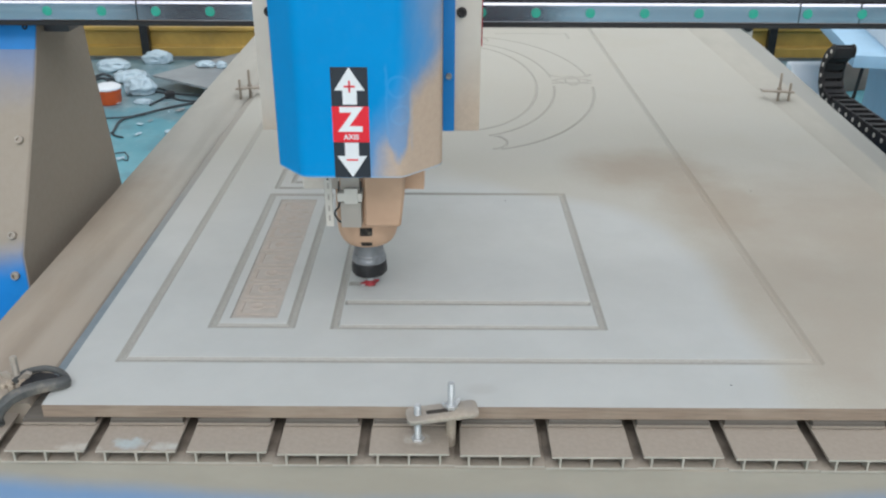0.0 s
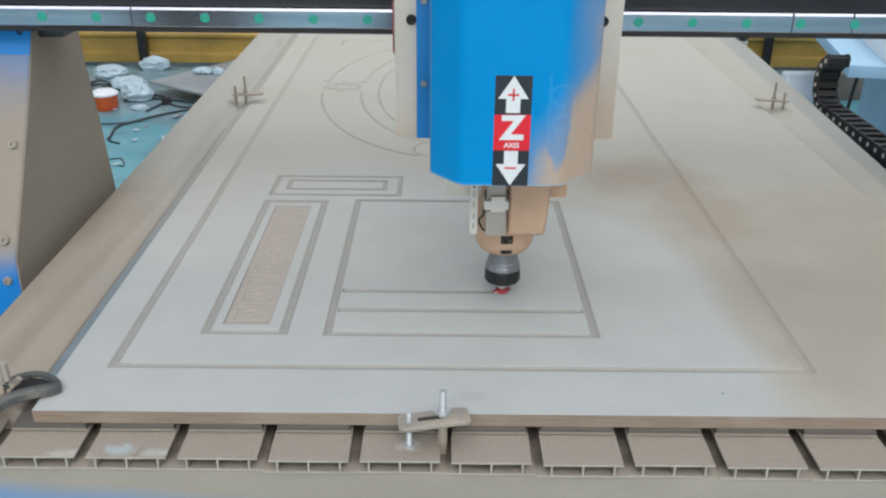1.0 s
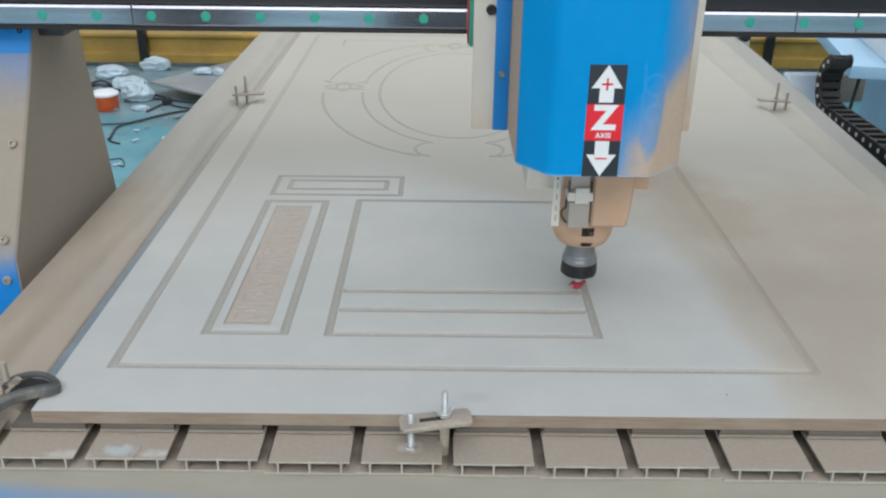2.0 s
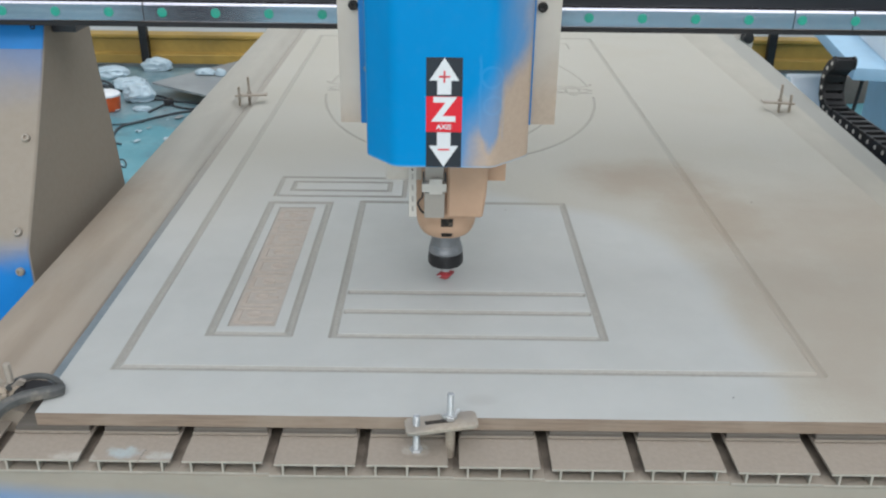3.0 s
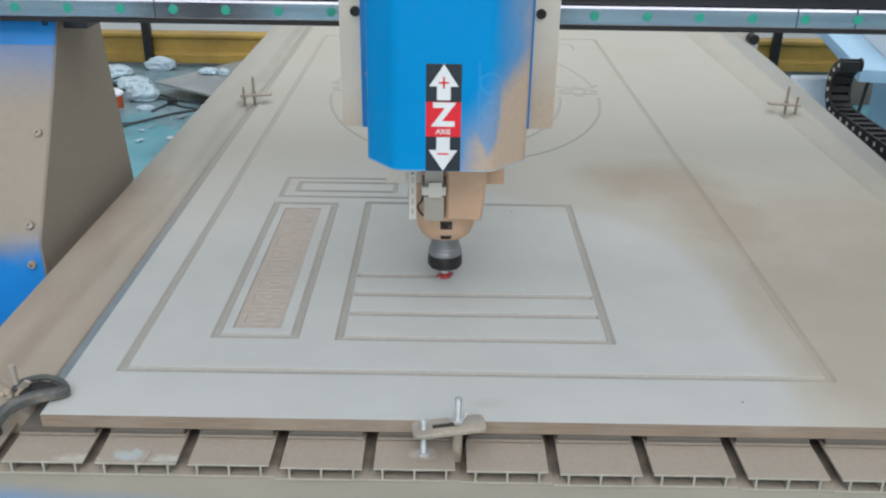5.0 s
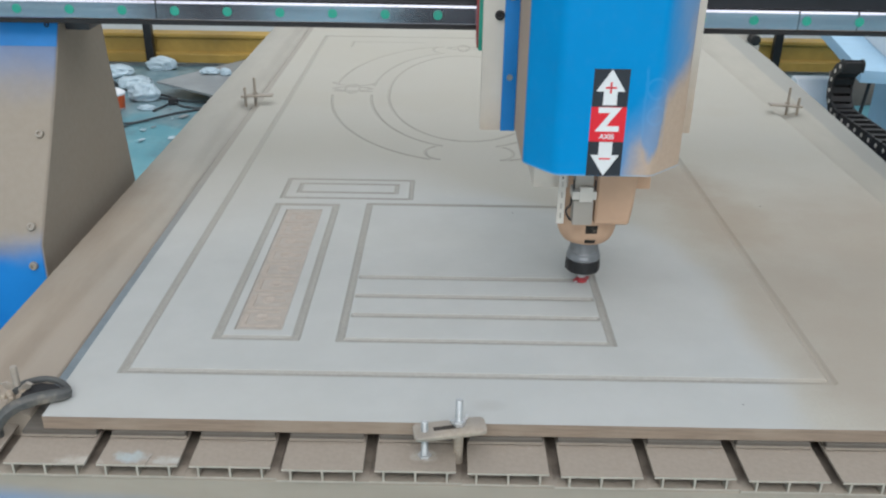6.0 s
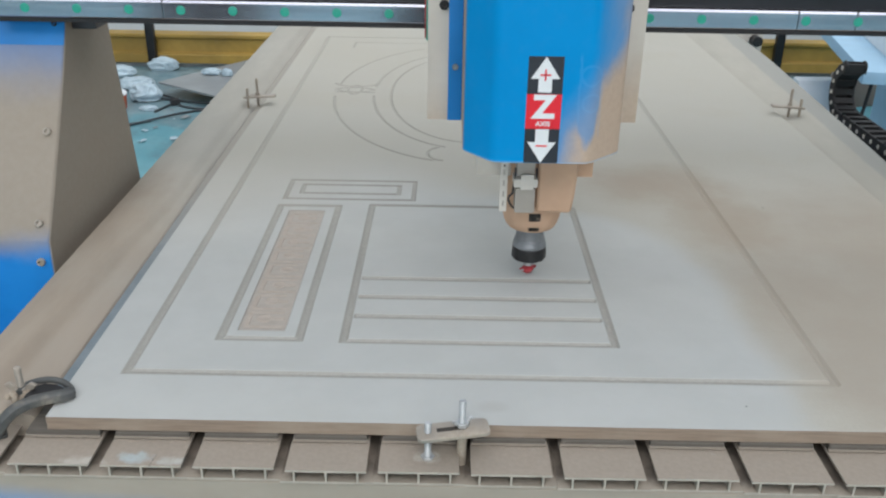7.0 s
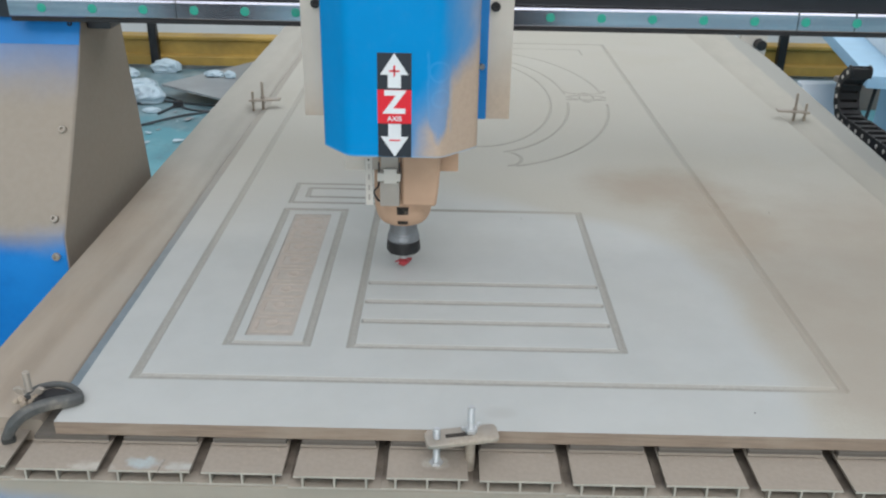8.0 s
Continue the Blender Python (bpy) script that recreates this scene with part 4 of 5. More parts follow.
    cutter = part("cutter", bm, RED, h, "red lacquered moulding cutter")
    for a in (0, math.pi):
        part("carbide_edge", box(0.0090, 0.0145, 0.0022, 0.0034, 0.0036, 0.0062, 0.0003, m=Matrix.Rotation(a + 0.5, 4, "Z"), seg=1), ZINC, cutter)
    # cable connector, clip and slotted strip beside the spindle
    con = part("connector", box(-0.0300, -0.0026, -0.060, -0.036, 0.1190, 0.1555, 0.0025), CONNECTOR, h, "grey cable connector")
    part("latch", box(-0.0330, -0.0004, -0.065, -0.038, 0.1585, 0.1705, 0.0012), CLIP, con, "ivory latch")
    part("latch_tab", box(-0.0236, -0.0058, -0.0665, -0.0620, 0.1560, 0.1775, 0.0008), CLIP, con)
    part("cable_gland", box(-0.0290, -0.0040, -0.056, -0.034, 0.1710, 0.23, 0.003), CONNECTOR, con)
    for x in (-0.0310, -0.0020):
        part("lever", tube(curve_through([(x, -0.055, 0.158), (x, -0.060, 0.17), (x, -0.056, 0.184)], 4), 0.0012, 6), BLACK, con)
    bm = box(-0.0508, -0.0406, -0.052, -0.0495, 0.1175, 0.25, 0.0005, seg=1)
    strip = part("slotted_strip", bm, CLIP, h, "ivory slotted strip")
    for z in (0.126, 0.140, 0.156, 0.172):
        part("slot", box(-0.0470, -0.0445, -0.0526, -0.0518, z, z + 0.008), CONNECTOR, strip)
    part("strip_screw", lathe([(0.0015, 0), (0.0015, 0.001)], seg=10, m=Matrix.Translation((-0.0458, -0.0518, 0.1855)) @ Matrix.Rotation(radians(90), 4, "X")), BLACK, strip)
    part("cable", tube(curve_through([(-0.0300, -0.050, 0.1225), (-0.0340, -0.052, 0.1265), (-0.0385, -0.053, 0.1360), (-0.0370, -0.052, 0.1415),
                                      (-0.0330, -0.051, 0.1455), (-0.0315, -0.048, 0.158)], 6), 0.0014, 8), RUBBER, h, "thin black cable")
    # carriage blocks riding on the rail
    for s in (-1, 1):
        x0, x1 = sorted((s * 0.045, s * 0.152))
        blk = part("carriage_block", box(x0, x1, 0.150, 0.212, 0.311, 0.385, 0.002), STEEL, h, "steel rail carriage")
        xe = s * 0.152
        part("end_cap", box(min(xe, xe + s * 0.007), max(xe, xe + s * 0.007), 0.150, 0.212, 0.310, 0.386, 0.001), GREEN, blk, "green end cap")
        part("wiper", box(min(xe + s * 0.007, xe + s * 0.0095), max(xe + s * 0.007, xe + s * 0.0095), 0.153, 0.210, 0.313, 0.384, 0.0008), RED, blk, "red wiper")
    part("saddle", box(-0.150, 0.150, 0.128, 0.150, 0.318, 0.66, 0.002), GREY_PLATE, h)
    for s in (-1, 1):
        part("slide_rail", box(s * 0.09 - 0.012, s * 0.09 + 0.012, 0.110, 0.128, 0.30, 0.66, 0.001), STEEL, h)
    # sticker
    cx, z0, z1 = -0.0050, 0.2130, 0.3500
    w = 0.0218
    ys = yf - 0.0004
    st = part("sticker", box(cx - w, cx + w, ys, yf + 0.0002, z0, z1), BLACK_PRINT, h, "black, red and white axis sticker")
    zr0, zr1 = 0.2585, 0.3030
    part("red_field", box(cx - w, cx + w, ys - 0.0003, ys, zr0, zr1), RED_PRINT, st)
    for up, zc in ((True, 0.3268), (False, 0.2364)):
        pts = [(cx + u, zc + v) for u, v in arrow(up)]
        part("arrow", prism(pts, "y", ys - 0.0003, ys), WHITE_PRINT, st, "white arrow pointing " + ("up" if up else "down"))
    part("plus_sign", box(cx - 0.0066, cx + 0.0066, ys - 0.0006, ys - 0.0003, 0.3260, 0.3282, bm=box(cx - 0.0011, cx + 0.0011, ys - 0.0006, ys - 0.0003, 0.3200, 0.3342)), RED_PRINT, st)
    part("minus_sign", box(cx - 0.0070, cx + 0.0070, ys - 0.0006, ys - 0.0003, 0.2350, 0.2370), RED_PRINT, st)
    lettering("Z", 0.0400, (cx, ys - 0.0005, 0.2855), WHITE_PRINT, st, "letter", 0.0017)
    lettering("AXIS", 0.0088, (cx, ys - 0.0005, 0.2648), WHITE_PRINT, st, "letters", 0.0002)
    return h


# ---- clamps ----
def plate_clamp(at):
    c = thing("plate_clamp", "slotted steel plate clamp with two studs, dusty", "clamp", at, "board clamps")
    m = pose(-0.010, -0.0045, 0.0075, 0, -2.5, 9)
    pts = []
    for cx, cy, a0 in ((0.034, 0.008, 0), (-0.034, 0.008, 90), (-0.034, -0.008, 180), (0.034, -0.008, 270)):
        for i in range(4):
            a = radians(a0 + i * 30)
            pts.append((cx + 0.0065 * math.cos(a), cy + 0.0065 * math.sin(a)))
    plate = part("plate", prism(pts, "z", -0.0022, 0.0028, 0.0008, m=m), DUSTY_STEEL, c, "beige dusted slotted plate")
    # dark strip on the solid plate puts the slot's shade into colour
    part("slot", box(-0.018, 0.013, -0.0032, 0.0032, 0.0029, 0.0031, m=m), SLOT_DARK, plate, "dark strip painting the shade of the open slot")
    part("stud", threaded(0.0040, -0.030, 0.044), ZINC, c)
    nut = bmesh.new()
    hexagon(0.0075, 0.0112, 0.0165, bm=nut)
    for s in (-1, 1):
        prism([(s * 0.004, 0.0120), (s * 0.0105, 0.0160), (s * 0.0120, 0.0205), (s * 0.0085, 0.0205), (s * 0.005, 0.0165)], "y", -0.0016, 0.0016, 0.0004, nut, Matrix.Rotation(radians(28), 4, "Z"))
    part("wing_nut", nut, ZINC, c)
    jx, jy = -0.0375, -0.0095
    part("jack_bolt", threaded(0.0040, -0.0275, 0.0215, (jx, jy, 0)), ZINC, c)
    part("jack_nut", hexagon(0.0078, -0.0279, -0.0225, (jx, jy, 0)), ZINC, c)
    part("washer", lathe([(0.0105, -0.0279), (0.0105, -0.0268)], (jx, jy, 0), 20), ZINC, c)
    part("sleeve", lathe([(0.0054, -0.0400), (0.0056, -0.002)], (0.0, 0, 0), 16), DUSTY_STEEL, c)
    return c


def gooseneck_clamp(at):
    """Cast arm with a long eye, hooked down at its heel; wing nut on a stud."""
    c = thing("gooseneck_clamp", "dark cast gooseneck clamp with dusty wing nut", "clamp", at, "board clamps")
    rail_pts = curve_through([(-0.0450, -0.040, -0.0245), (-0.0430, -0.043, -0.014), (-0.0355, -0.039, -0.001), (-0.0250, -0.030, 0.0065), (-0.0110, -0.019, 0.0085), (0.0060, -0.009, 0.0080), (0.0180, -0.003, 0.0070), (0.0235, 0.004, 0.0060)], 7)
    bm = bmesh.new()
    n = len(rail_pts)
    rings = []
    for i, p in enumerate(rail_pts):
        d = (rail_pts[min(i + 1, n - 1)] - rail_pts[max(i - 1, 0)]).normalized()
        side = Vector((-d.y, d.x, 0)).normalized() if abs(d.z) < 0.95 else Vector((-0.5, 0.86, 0))
        up = d.cross(side).normalized()
        if up.z < 0:
            up = -up
        w, t = 0.0074, 0.0062
        rings.append([bm.verts.new(p + side * w * math.copysign(abs(math.cos(a)) ** 0.6, math.cos(a)) + up * t * math.copysign(abs(math.sin(a)) ** 0.6, math.sin(a)))
                      for a in (2 * math.pi * k / 12 for k in range(12))])
    for lo, hi in zip(rings, rings[1:]):
        for k in range(12):
            bm.faces.new((lo[k], lo[(k + 1) % 12], hi[(k + 1) % 12], hi[k]))
    bm.faces.new(rings[0][::-1])
    bm.faces.new(rings[-1])
    part("arm", bm, CAST, c, "dark cast arm")
    far = curve_through([(-0.034, -0.004, 0.010), (-0.030, 0.012, 0.011), (-0.012, 0.021, 0.0115), (0.006, 0.019, 0.0105), (0.019, 0.011, 0.008), (0.0245, 0.003, 0.0060)], 6)
    part("eye_rim", tube(far, 0.0040, 10), CAST, c)
    # black slab inside the eye puts the hole's shade into colour
    part("eye_web", prism([(-0.026, -0.010), (-0.004, -0.004), (0.014, 0.001), (0.014, 0.009), (0.002, 0.016), (-0.014, 0.018), (-0.026, 0.010)], "z", 0.0030, 0.0085), RUBBER, c, "black fill painting the shade in the open eye")
    sx, sy = -0.0345, 0.004
    part("stud", threaded(0.0042, -0.024, 0.0395, (sx, sy, 0)), DUSTY_STEEL, c)
    nut = bmesh.new()
    hexagon(0.0085, 0.0050, 0.0130, (sx, sy, 0), nut)
    for s in (-1, 1):
        prism([(sx + s * 0.004, 0.006), (sx + s * 0.015, 0.0105), (sx + s * 0.0185, 0.0165), (sx + s * 0.012, 0.0190), (sx + s * 0.005, 0.0135)], "y", sy - 0.0022, sy + 0.0022, 0.0006, nut)
    part("wing_nut", nut, DUSTY_STEEL, c, "wing nut beige with dust")
    heap = bmesh.new()
    rng = random.Random(9)
    for i in range(16):
        a, r = rng.uniform(0, 6.28), rng.uniform(0.006, 0.019)
        size = rng.uniform(0.0025, 0.0055)
        lump = bmesh.new()
        bmesh.ops.create_icosphere(lump, subdivisions=2, radius=size)
        for v in lump.verts:
            v.co *= 1 + 0.35 * noise.noise(v.co * 400 + Vector((i, 0, 0)))
        merge(heap, lump, Matrix.Translation((sx + r * math.cos(a) * 0.9, sy - 0.006 + r * math.sin(a) * 0.6, 0.0040 + rng.uniform(-0.002, 0.003))))
    part("dust_heap", heap, SAWDUST, c, "tan sawdust heaped round the nut")
    return c


def bar_clamp(at, flip):
    c = thing("bar_clamp", "thin dusty bar clamp with two studs", "clamp", at, "board clamps")
    s = -1 if flip else 1
    m = pose(s * 0.012, 0, 0.0195, 0, s * -2, s * 3)
    part("bar", box(-0.038, 0.038, -0.011, 0.011, -0.002, 0.002, 0.0008, m=m), DUSTY_STEEL, c)
    part("stud", threaded(0.0035, -0.008, 0.062, (s * 0.006, 0.004, 0)), DUSTY_STEEL, c)
    part("stud", threaded(0.0035, -0.028, 0.040, (s * -0.016, -0.006, 0)), DUSTY_STEEL, c)
    part("nut", hexagon(0.006, 0.0215, 0.0265, (s * 0.006, 0.004, 0)), DUSTY_STEEL, c)
    return c


# ---- cable chain and what stands round the machine ----
def cable_chain():
    c = thing("cable_chain", "black plastic cable chain curling up in a loop", "cable chain")
    path = [Vector((0, y, 0.780)) for y in np.arange(0.55, 1.31, 0.038)]
    r, yc, zc = 0.061, 1.316, 0.841
    a = -90.0
    while a < 80:
        path.append(Vector((0, yc + r * math.cos(radians(a)), zc + r * math.sin(radians(a)))))
        a += 26.0
    bm = bmesh.new()
    for s in (0, 0.047):
        prism([(-0.020, -0.014), (0.014, -0.014), (0.021, -0.005), (0.021, 0.005), (0.014, 0.014), (-0.020, 0.014)], "x", 1.420 + s - 0.003, 1.420 + s + 0.003, 0.001, bm)
    box(1.420, 1.467, -0.0075, 0.0075, 0.010, 0.014, bm=bm)
    box(1.420, 1.467, -0.0075, 0.0075, -0.014, -0.010, bm=bm)
    first = None
    for i, p in enumerate(path):
        d = (path[min(i + 1, len(path) - 1)] - path[max(i - 1, 0)]).normalized()
        if first is None:
            ob = first = part("link", bm, RUBBER, c)
        else:
            ob = new("link", first.data)
            ob.parent = c
        ob.matrix_basis = Matrix.Translation(p) @ Matrix.Rotation(math.atan2(d.z, d.y), 4, "X")
    pin = None
    for i, p in enumerate(path):
        b = lathe([(0.0056, 0), (0.0050, 0.0012)], seg=10, m=Matrix.Rotation(radians(-90), 4, "Y")) if pin is None else None
        ob = part("pin", b, CLIP, c) if pin is None else new("pin", pin.data)
        pin = pin or ob
        ob.parent = c
        ob.location = (1.4172, p.y, p.z)
    part("chain_tray", box(1.430, 1.490, 0.30, 1.41, 0.745, 0.762, 0.002), RUBBER, c, "dark chain tray")
    end = path[-1]
    part("end_bracket", box(1.416, 1.471, end.y - 0.016, end.y - 0.006, end.z - 0.012, end.z + 0.012, 0.002), RUBBER, c, "black end bracket")
    part("inner_guard", box(1.428, 1.474, 1.378, 1.382, 0.775, 0.870, 0.001), RUBBER, c)
    part("tray_bracket", box(1.340, 1.42, 0.5, 0.56, 0.69, 0.745, 0.002), PALE_BLUE, c)
    part("tray_bracket", box(1.340, 1.42, 1.3, 1.36, 0.69, 0.745, 0.002), PALE_BLUE, c)
    return c


def yellow_frame(name, x0, x1, y, z0, z1, posts):
    f = thing(name, "long yellow steel frame of another machine, black straps", "machine frame", (0, 0, 0), "yellow frames")
    h = z1 - z0
    prof = [(y, z0), (y, z0 + h * 0.32), (y + 0.03, z0 + h * 0.36), (y + 0.03, z0 + h * 0.84), (y, z0 + h * 0.88), (y, z1), (y + 0.12, z1), (y + 0.12, z0)]
    part("channel_beam", prism(prof, "x", x0, x1, 0.004), YELLOW, f, "yellow channel beam")
    for x in (x0 + 0.15, x1 - 0.15):
        part("foot", box(x - 0.05, x + 0.05, y + 0.02, y + 0.10, 0.0, z0 + 0.01, 0.002), YELLOW, f)
    for x in posts:
        part("post", box(x - 0.026, x + 0.026, y - 0.050, y - 0.004, 0.0, 0.78, 0.004), BLACK, f, "black steel post")
    return f


def crumpled_bag(at, size, seed):
    b = bmesh.new()
    bmesh.ops.create_icosphere(b, subdivisions=5, radius=1)
    for v in b.verts:
        p = v.co + Vector((seed, 0, 0))
        fold = 1 - abs(noise.noise(p * 1.7)) * 1.6
        crease = 1 - abs(noise.noise(p * 4.1)) * 1.5
        k = 0.80 + 0.26 * fold + 0.035 * crease + 0.14 * noise.noise(p * 1.1 + Vector((0, 5, 0)))
        v.co = Vector((v.co.x * size[0] * k, v.co.y * size[1] * k, max(v.co.z, -0.55) * size[2] * k))
    low = min(v.co.z for v in b.verts)
    for v in b.verts:
        v.co.z -= low
    ob = part("plastic_bag", b, FILM, None, sharp=60)
    ob.location = at
    return tagged(ob, "crumpled milky plastic bag lying on the floor", "plastic bag")


def floor_cable(points, r):
    ob = part("floor_cable", tube(curve_through(points, 8), r, 8), CABLE)
    return tagged(ob, "black power cable lying across the floor", "cable", "floor cables")


def surroundings():
    yellow_frame("yellow_machine_frame", -2.9, -0.30, 4.85, 0.025, 0.212, (-1.457,))
    yellow_frame("yellow_machine_frame", 2.36, 4.2, 4.90, 0.020, 0.214, (2.572,))
    crumpled_bag((-1.275, 4.07, 0.0), (0.088, 0.065, 0.060), 3.1)
    crumpled_bag((-1.40, 4.32, 0.0), (0.105, 0.08, 0.045), 2.4)
    crumpled_bag((-1.60, 4.58, 0.0), (0.10, 0.07, 0.045), 7.7)
    crumpled_bag((-1.38, 4.77, 0.0), (0.10, 0.05, 0.050), 5.9)
    crumpled_bag((-1.195, 3.87, 0.0), (0.048, 0.022, 0.018), 5.3)
    crumpled_bag((-0.96, 4.36, 0.083), (0.060, 0.04, 0.022), 1.3)
    crumpled_bag((-0.86, 4.33, 0.083), (0.032, 0.025, 0.026), 4.6)
    tub = thing("orange_tub", "small orange plastic tub with pale lid", "tub", (-1.385, 3.885, 0))
    part("body", lathe([(0.058, 0.0), (0.064, 0.008), (0.070, 0.082)], seg=28), ORANGE, tub)
    part("lid", lathe([(0.073, 0.082), (0.073, 0.092), (0.055, 0.104), (0.03, 0.108)], seg=28), WHITE, tub, "pale lid")
    sheet_m = thing("leaning_sheet", "grey metal sheet lying on wooden blocks", "metal sheet", (0, 0, 0))
    lie = pose(-0.545, 4.18, 0, 0, 0, -34.5)
    part("sheet", box(-0.55, 0.55, -0.395, 0.395, 0.07, 0.082, 0.002, m=lie), GREY_SHEET, sheet_m)
    for x in (-0.4, 0.4):
        part("block", box(x - 0.04, x + 0.04, -0.06, 0.20, 0, 0.07, 0.003, m=lie), CORE, sheet_m)
    z = 0.0065
    floor_cable([(-1.187, 3.351, z), (-1.212, 3.546, z), (-1.149, 3.643, z), (-1.029, 3.779, z), (-0.93, 3.855, z), (-0.70, 3.98, z)], 0.0062)
    floor_cable([(-1.146, 3.825, z), (-1.116, 3.93, z), (-1.081, 3.982, z + 0.004), (-1.016, 3.931, z), (-0.884, 3.894, z), (-0.60, 3.92, z)], 0.0062)
    floor_cable([(-1.389, 4.15, z), (-1.22, 4.089, z), (-1.109, 4.062, z), (-0.985, 4.023, z), (-0.80, 4.0, z)], 0.0052)
    floor_cable([(-1.595, 4.39, z), (-1.506, 4.323, z), (-1.417, 4.235, z), (-1.314, 4.22, z), (-1.124, 4.10, z), (-1.081, 3.99, z)], 0.0058)
    floor_cable([(-1.65, 4.30, z), (-1.55, 4.26, z + 0.03), (-1.49, 4.20, z + 0.01), (-1.56, 4.14, z), (-1.63, 4.20, z + 0.02), (-1.57, 4.33, z + 0.035), (-1.46, 4.28, z)], 0.0085)
    floor_cable([(-1.42, 3.58, 0.004), (-1.302, 3.596, 0.004), (-1.213, 3.614, 0.004), (-1.12, 3.66, 0.004)], 0.004)
    floor_cable([(-1.199, 3.36, 0.004), (-1.164, 3.314, 0.004), (-1.115, 3.284, 0.004)], 0.005)
    floor_cable([(-1.09, 3.05, 0.0025), (-1.064, 3.066, 0.0025), (-1.035, 3.07, 0.0025), (-1.004, 3.018, 0.0025), (-0.991, 2.965, 0.0025), (-1.014, 2.978, 0.0025)], 0.0032)
    plug = part("cable_joint", box(-0.026, 0.026, -0.020, 0.020, 0.0, 0.035, 0.006, m=pose(-1.082, 3.985, 0, 0, 0, 25)), RUBBER)
    tagged(plug, "black cable joint box on the floor", "cable joint")
    carton = part("cardboard_box", box(-0.15, 0.15, -0.10, 0.10, 0.0, 0.16, 0.004, m=pose(2.885, 4.30, 0, 0, 0, 12)), CARTON)
    tagged(carton, "dull brown cardboard box on the floor", "box")
    rng = random.Random(11)
    for i in range(26):
        x, y = -1.5 + rng.random() * 1.2, 2.9 + rng.random() * 1.5
        b = bmesh.new()
        bmesh.ops.create_grid(b, x_segments=4, y_segments=4, size=0.5)
        s = 0.008 + 0.03 * rng.random() ** 2
        for v in b.verts:
            v.co = Vector((v.co.x * s * (1.2 + 0.8 * rng.random()), v.co.y * s * (0.7 + 0.6 * rng.random()), 0.006 + 0.005 * rng.random()))
        bmesh.ops.solidify(b, geom=b.faces[:], thickness=0.0015)
        ob = part("scrap", b, FILM if i % 4 else GREY_SHEET)
        ob.location, ob.rotation_euler = (x, y, 0.002), (0, 0, rng.random() * 6)
        tagged(ob, "small pale scrap of plastic on the floor", "scrap", "floor scraps")
    # pale machine on the far side
    m = thing("pale_machine", "pale blue and white neighbouring machine table", "machine")
    turn = pose(1.813, 2.058, 0.0, 0, 0, -11.5)
    part("table", box(0.0, 1.3, 0.0, 1.5, 0.675, 0.717, 0.005, m=turn), PALE_BLUE, m)
    part("table_top", box(0.12, 1.3, 0.03, 1.4, 0.7175, 0.82, 0.006, m=turn), WHITE, m, "white raised top")
    part("pedestal", box(0.285, 1.0, 0.12, 0.9, 0.0, 0.675, 0.006, m=turn), PALE_BLUE, m)
    part("rod", tube([(0.045, 0.05, 0.675), (0.02, 0.05, 0.40)], 0.006, 8), RUBBER, m).matrix_basis = turn
    crate = thing("white_crate", "white crate with a sloping lid on the floor", "crate", (2.19, 3.2, 0))
    part("body", prism([(-0.17, 0.0), (-0.15, 0.14), (0.06, 0.385), (0.13, 0.385), (0.13, 0.0)], "x", -0.10, 0.08, 0.006), WHITE, crate, "sloping white lid and sides")
    w = thing("end_pulley", "dark round pulley on a pale bracket at the bed end", "pulley", (1.492, 2.20, 0.782))
    part("wheel", lathe([(0.008, -0.02), (0.0175, -0.018), (0.015, 0), (0.0175, 0.018), (0.008, 0.02)], seg=28, m=Matrix.Rotation(radians(90), 4, "X")), BLACK, w)
    part("bracket", box(-0.060, 0.030, 0.024, 0.05, -0.12, 0.045, 0.003), GREY_PLATE, w, "pale dusty bracket")
    part("arm", box(-0.160, -0.060, -0.02, 0.024, -0.12, -0.02, 0.003), GREY_SHEET, w)


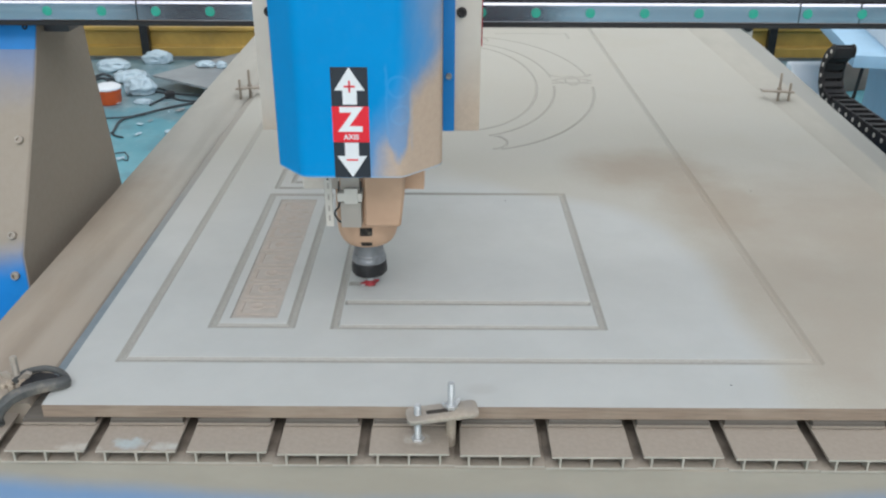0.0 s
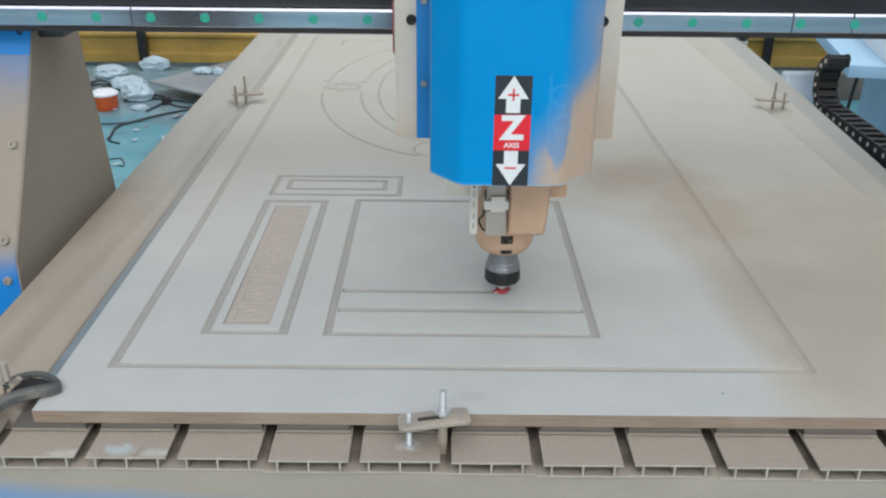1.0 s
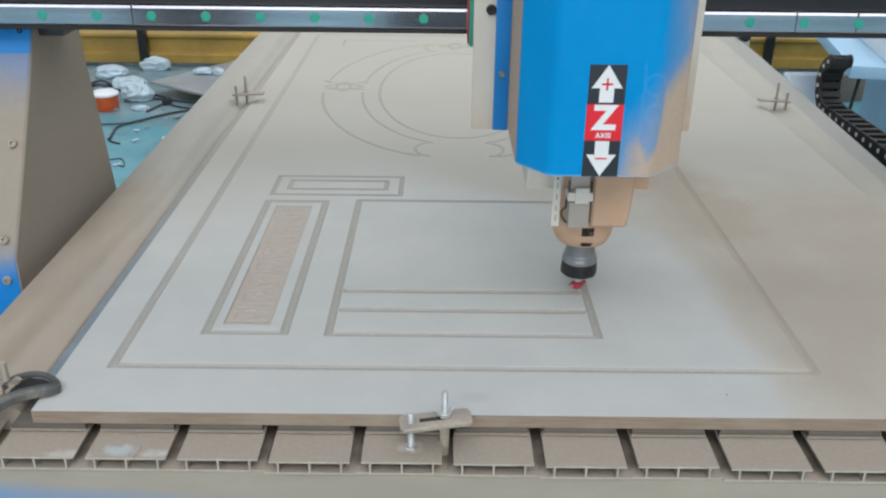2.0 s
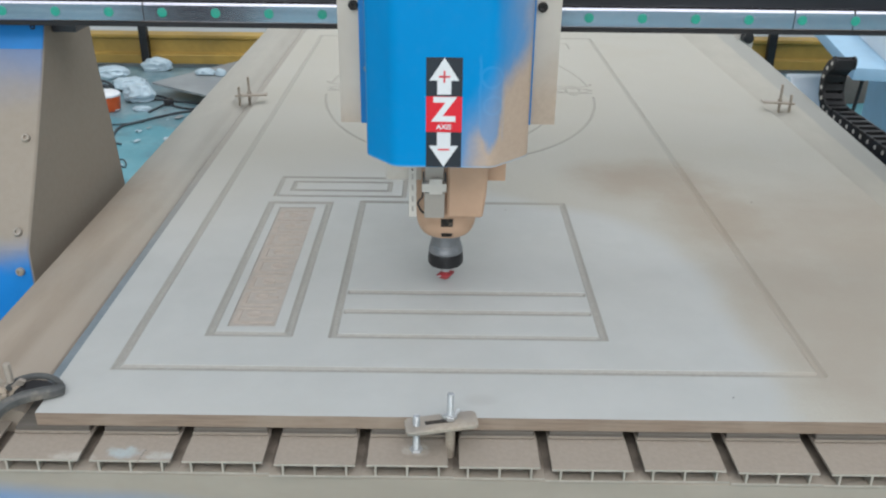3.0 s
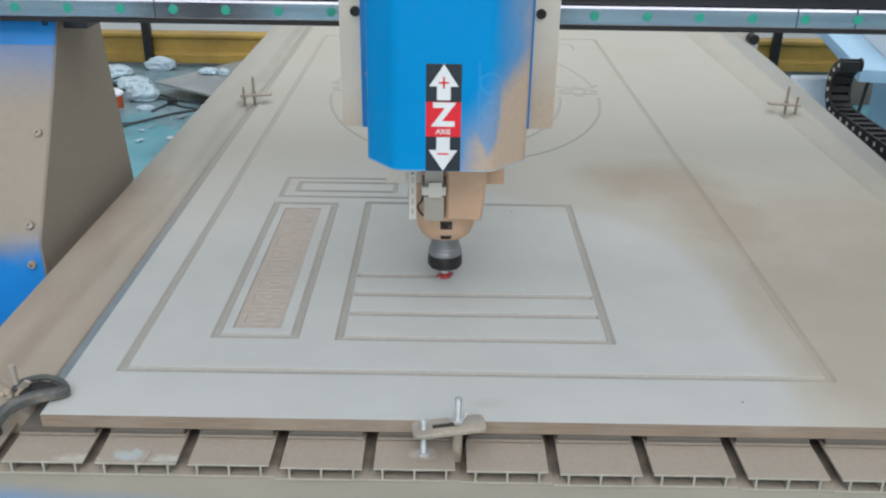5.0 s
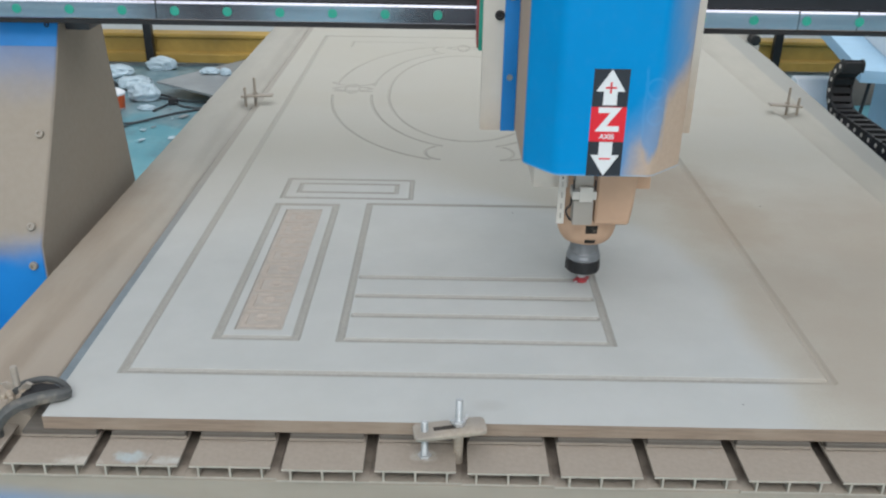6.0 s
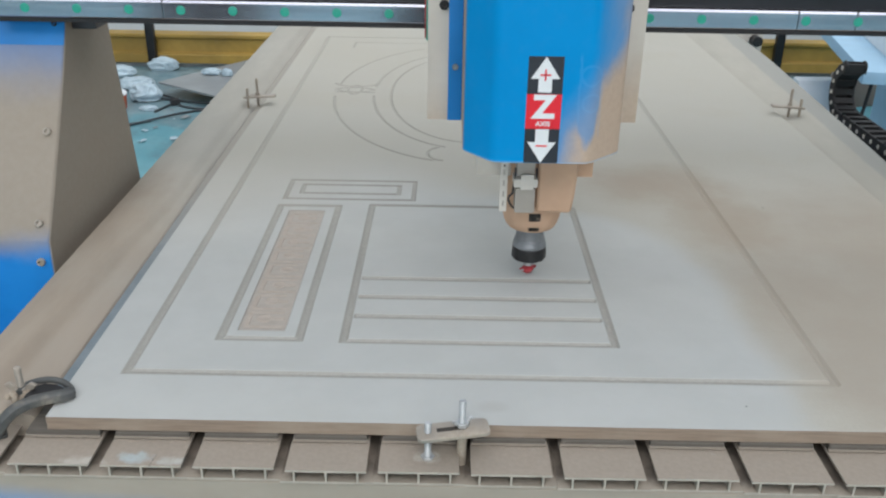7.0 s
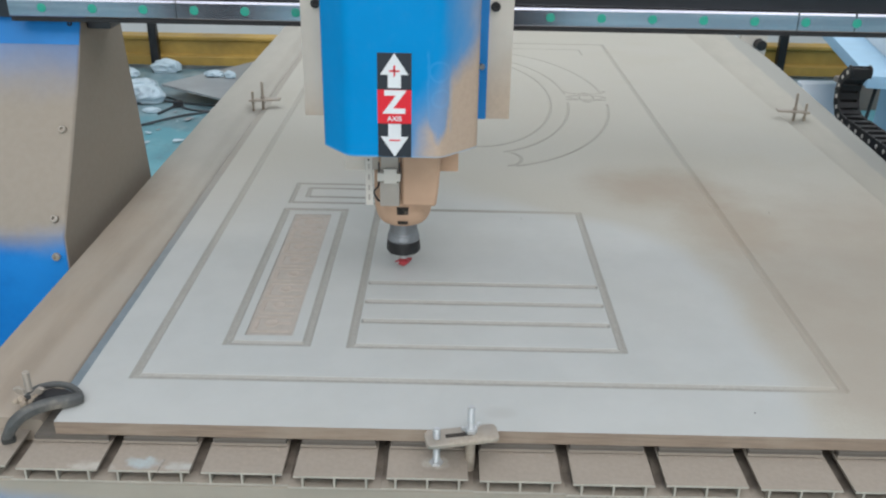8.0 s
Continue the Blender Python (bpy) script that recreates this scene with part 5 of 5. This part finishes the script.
g = gantry()
head = spindle_head()
plate_clamp((0.4705, -0.0168, ZB))
gooseneck_clamp((-0.008, 0.036, ZB))
bar_clamp((-0.020, 1.27, ZB), False)
bar_clamp((1.281, 1.26, ZB), True)
cable_chain()
surroundings()
for px, py, pz in ((0.805, 0.045, ZB), (-0.096, 1.06, 0.8035), (1.02, 0.66, ZB), (0.57, 0.61, ZB)):
    chip = part("wood_chip", lathe([(0.0008, 0), (0.0013, 0.0004), (0.0006, 0.0009)], seg=7), CAST)
    chip.location = (px, py, pz)
    tagged(chip, "tiny brown wood chip lying on the machine", "wood chip", "wood chips")
def sawdust():
    """Crumbs of sawdust caught along the strips under the board's front edge and beside the slots."""
    rng = random.Random(5)
    verts, faces = [], []
    for _ in range(1500):
        kind = rng.random()
        x = rng.uniform(-0.10, 1.20)
        u = (x - LIP_X) % PITCH
        if u > PITCH - GAP - 0.003 or u < 0.002:
            continue
        if kind < 0.75:
            y = -0.0062 - abs(rng.gauss(0, 0.0012)) - 0.0015 * (0.5 + 0.5 * math.sin(x * 61))
        else:
            y = rng.uniform(-0.045, -0.008)
        r = rng.uniform(0.00025, 0.0008) * (1.0 if kind < 0.75 else 0.6)
        k = len(verts)
        a0 = rng.random() * 6
        for j in range(4):
            a = a0 + j * math.pi / 2
            verts.append((x + r * math.cos(a) * rng.uniform(0.7, 1.6), y + r * math.sin(a), ZP - 0.0001))
        verts.append((x, y, ZP + r * 0.8))
        faces += [(k, k + 1, k + 4), (k + 1, k + 2, k + 4), (k + 2, k + 3, k + 4), (k + 3, k, k + 4), (k + 3, k + 2, k + 1, k)]
    me = bpy.data.meshes.new("sawdust")
    me.from_pydata(verts, [], faces)
    me.materials.append(SAWDUST)
    tagged(new("sawdust", me), "loose tan sawdust crumbs on the slot profiles", "sawdust", kind="stuff")


sawdust()
slot_profiles(bed)
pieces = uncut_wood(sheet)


# ---- what moves ----
ROW = [(-0.209, 0.3125), (1.549, 0.6660), (1.985, 0.6660), (3.745, 0.3165), (4.32, 0.3165), (6.0485, 0.6660), (6.532, 0.6660), (8.31, 0.3125), (9.0, 0.3125)]
STEP = [(-1, CUTS_Y[1]), (1.985, CUTS_Y[1]), (3.7625, CUTS_Y[2]), (6.532, CUTS_Y[2]), (8.31, 0.4145), (9, 0.4145)]
LIFT = [(-1, 0.0), (1.74, 0.0), (1.96, 0.0124), (3.91, 0.0124), (4.0, 0.0056), (4.1, 0.0036), (4.22, 0.0), (6.22, 0.0), (6.42, 0.0124), (9, 0.0124)]


def along(table, t):
    """The table's value at t, with its corners eased over a tenth of a second."""
    ts, vs = zip(*table)
    return float(np.mean(np.interp(t + np.linspace(-0.06, 0.06, 13), ts, vs)))


def motions():
    times = [i / 10 for i in range(81)]
    walk(g, [(t, pose(0, along(STEP, t), 0)) for t in times])
    walk(head, [(t, pose(along(ROW, t), along(STEP, t), TIP_Z + along(LIFT, t))) for t in times])
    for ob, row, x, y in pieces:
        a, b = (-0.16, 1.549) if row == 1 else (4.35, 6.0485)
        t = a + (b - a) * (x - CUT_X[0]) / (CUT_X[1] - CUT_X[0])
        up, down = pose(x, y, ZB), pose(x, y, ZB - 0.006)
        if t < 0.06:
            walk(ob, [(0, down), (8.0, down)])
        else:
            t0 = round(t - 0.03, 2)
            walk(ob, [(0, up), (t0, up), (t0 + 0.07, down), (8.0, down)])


motions()
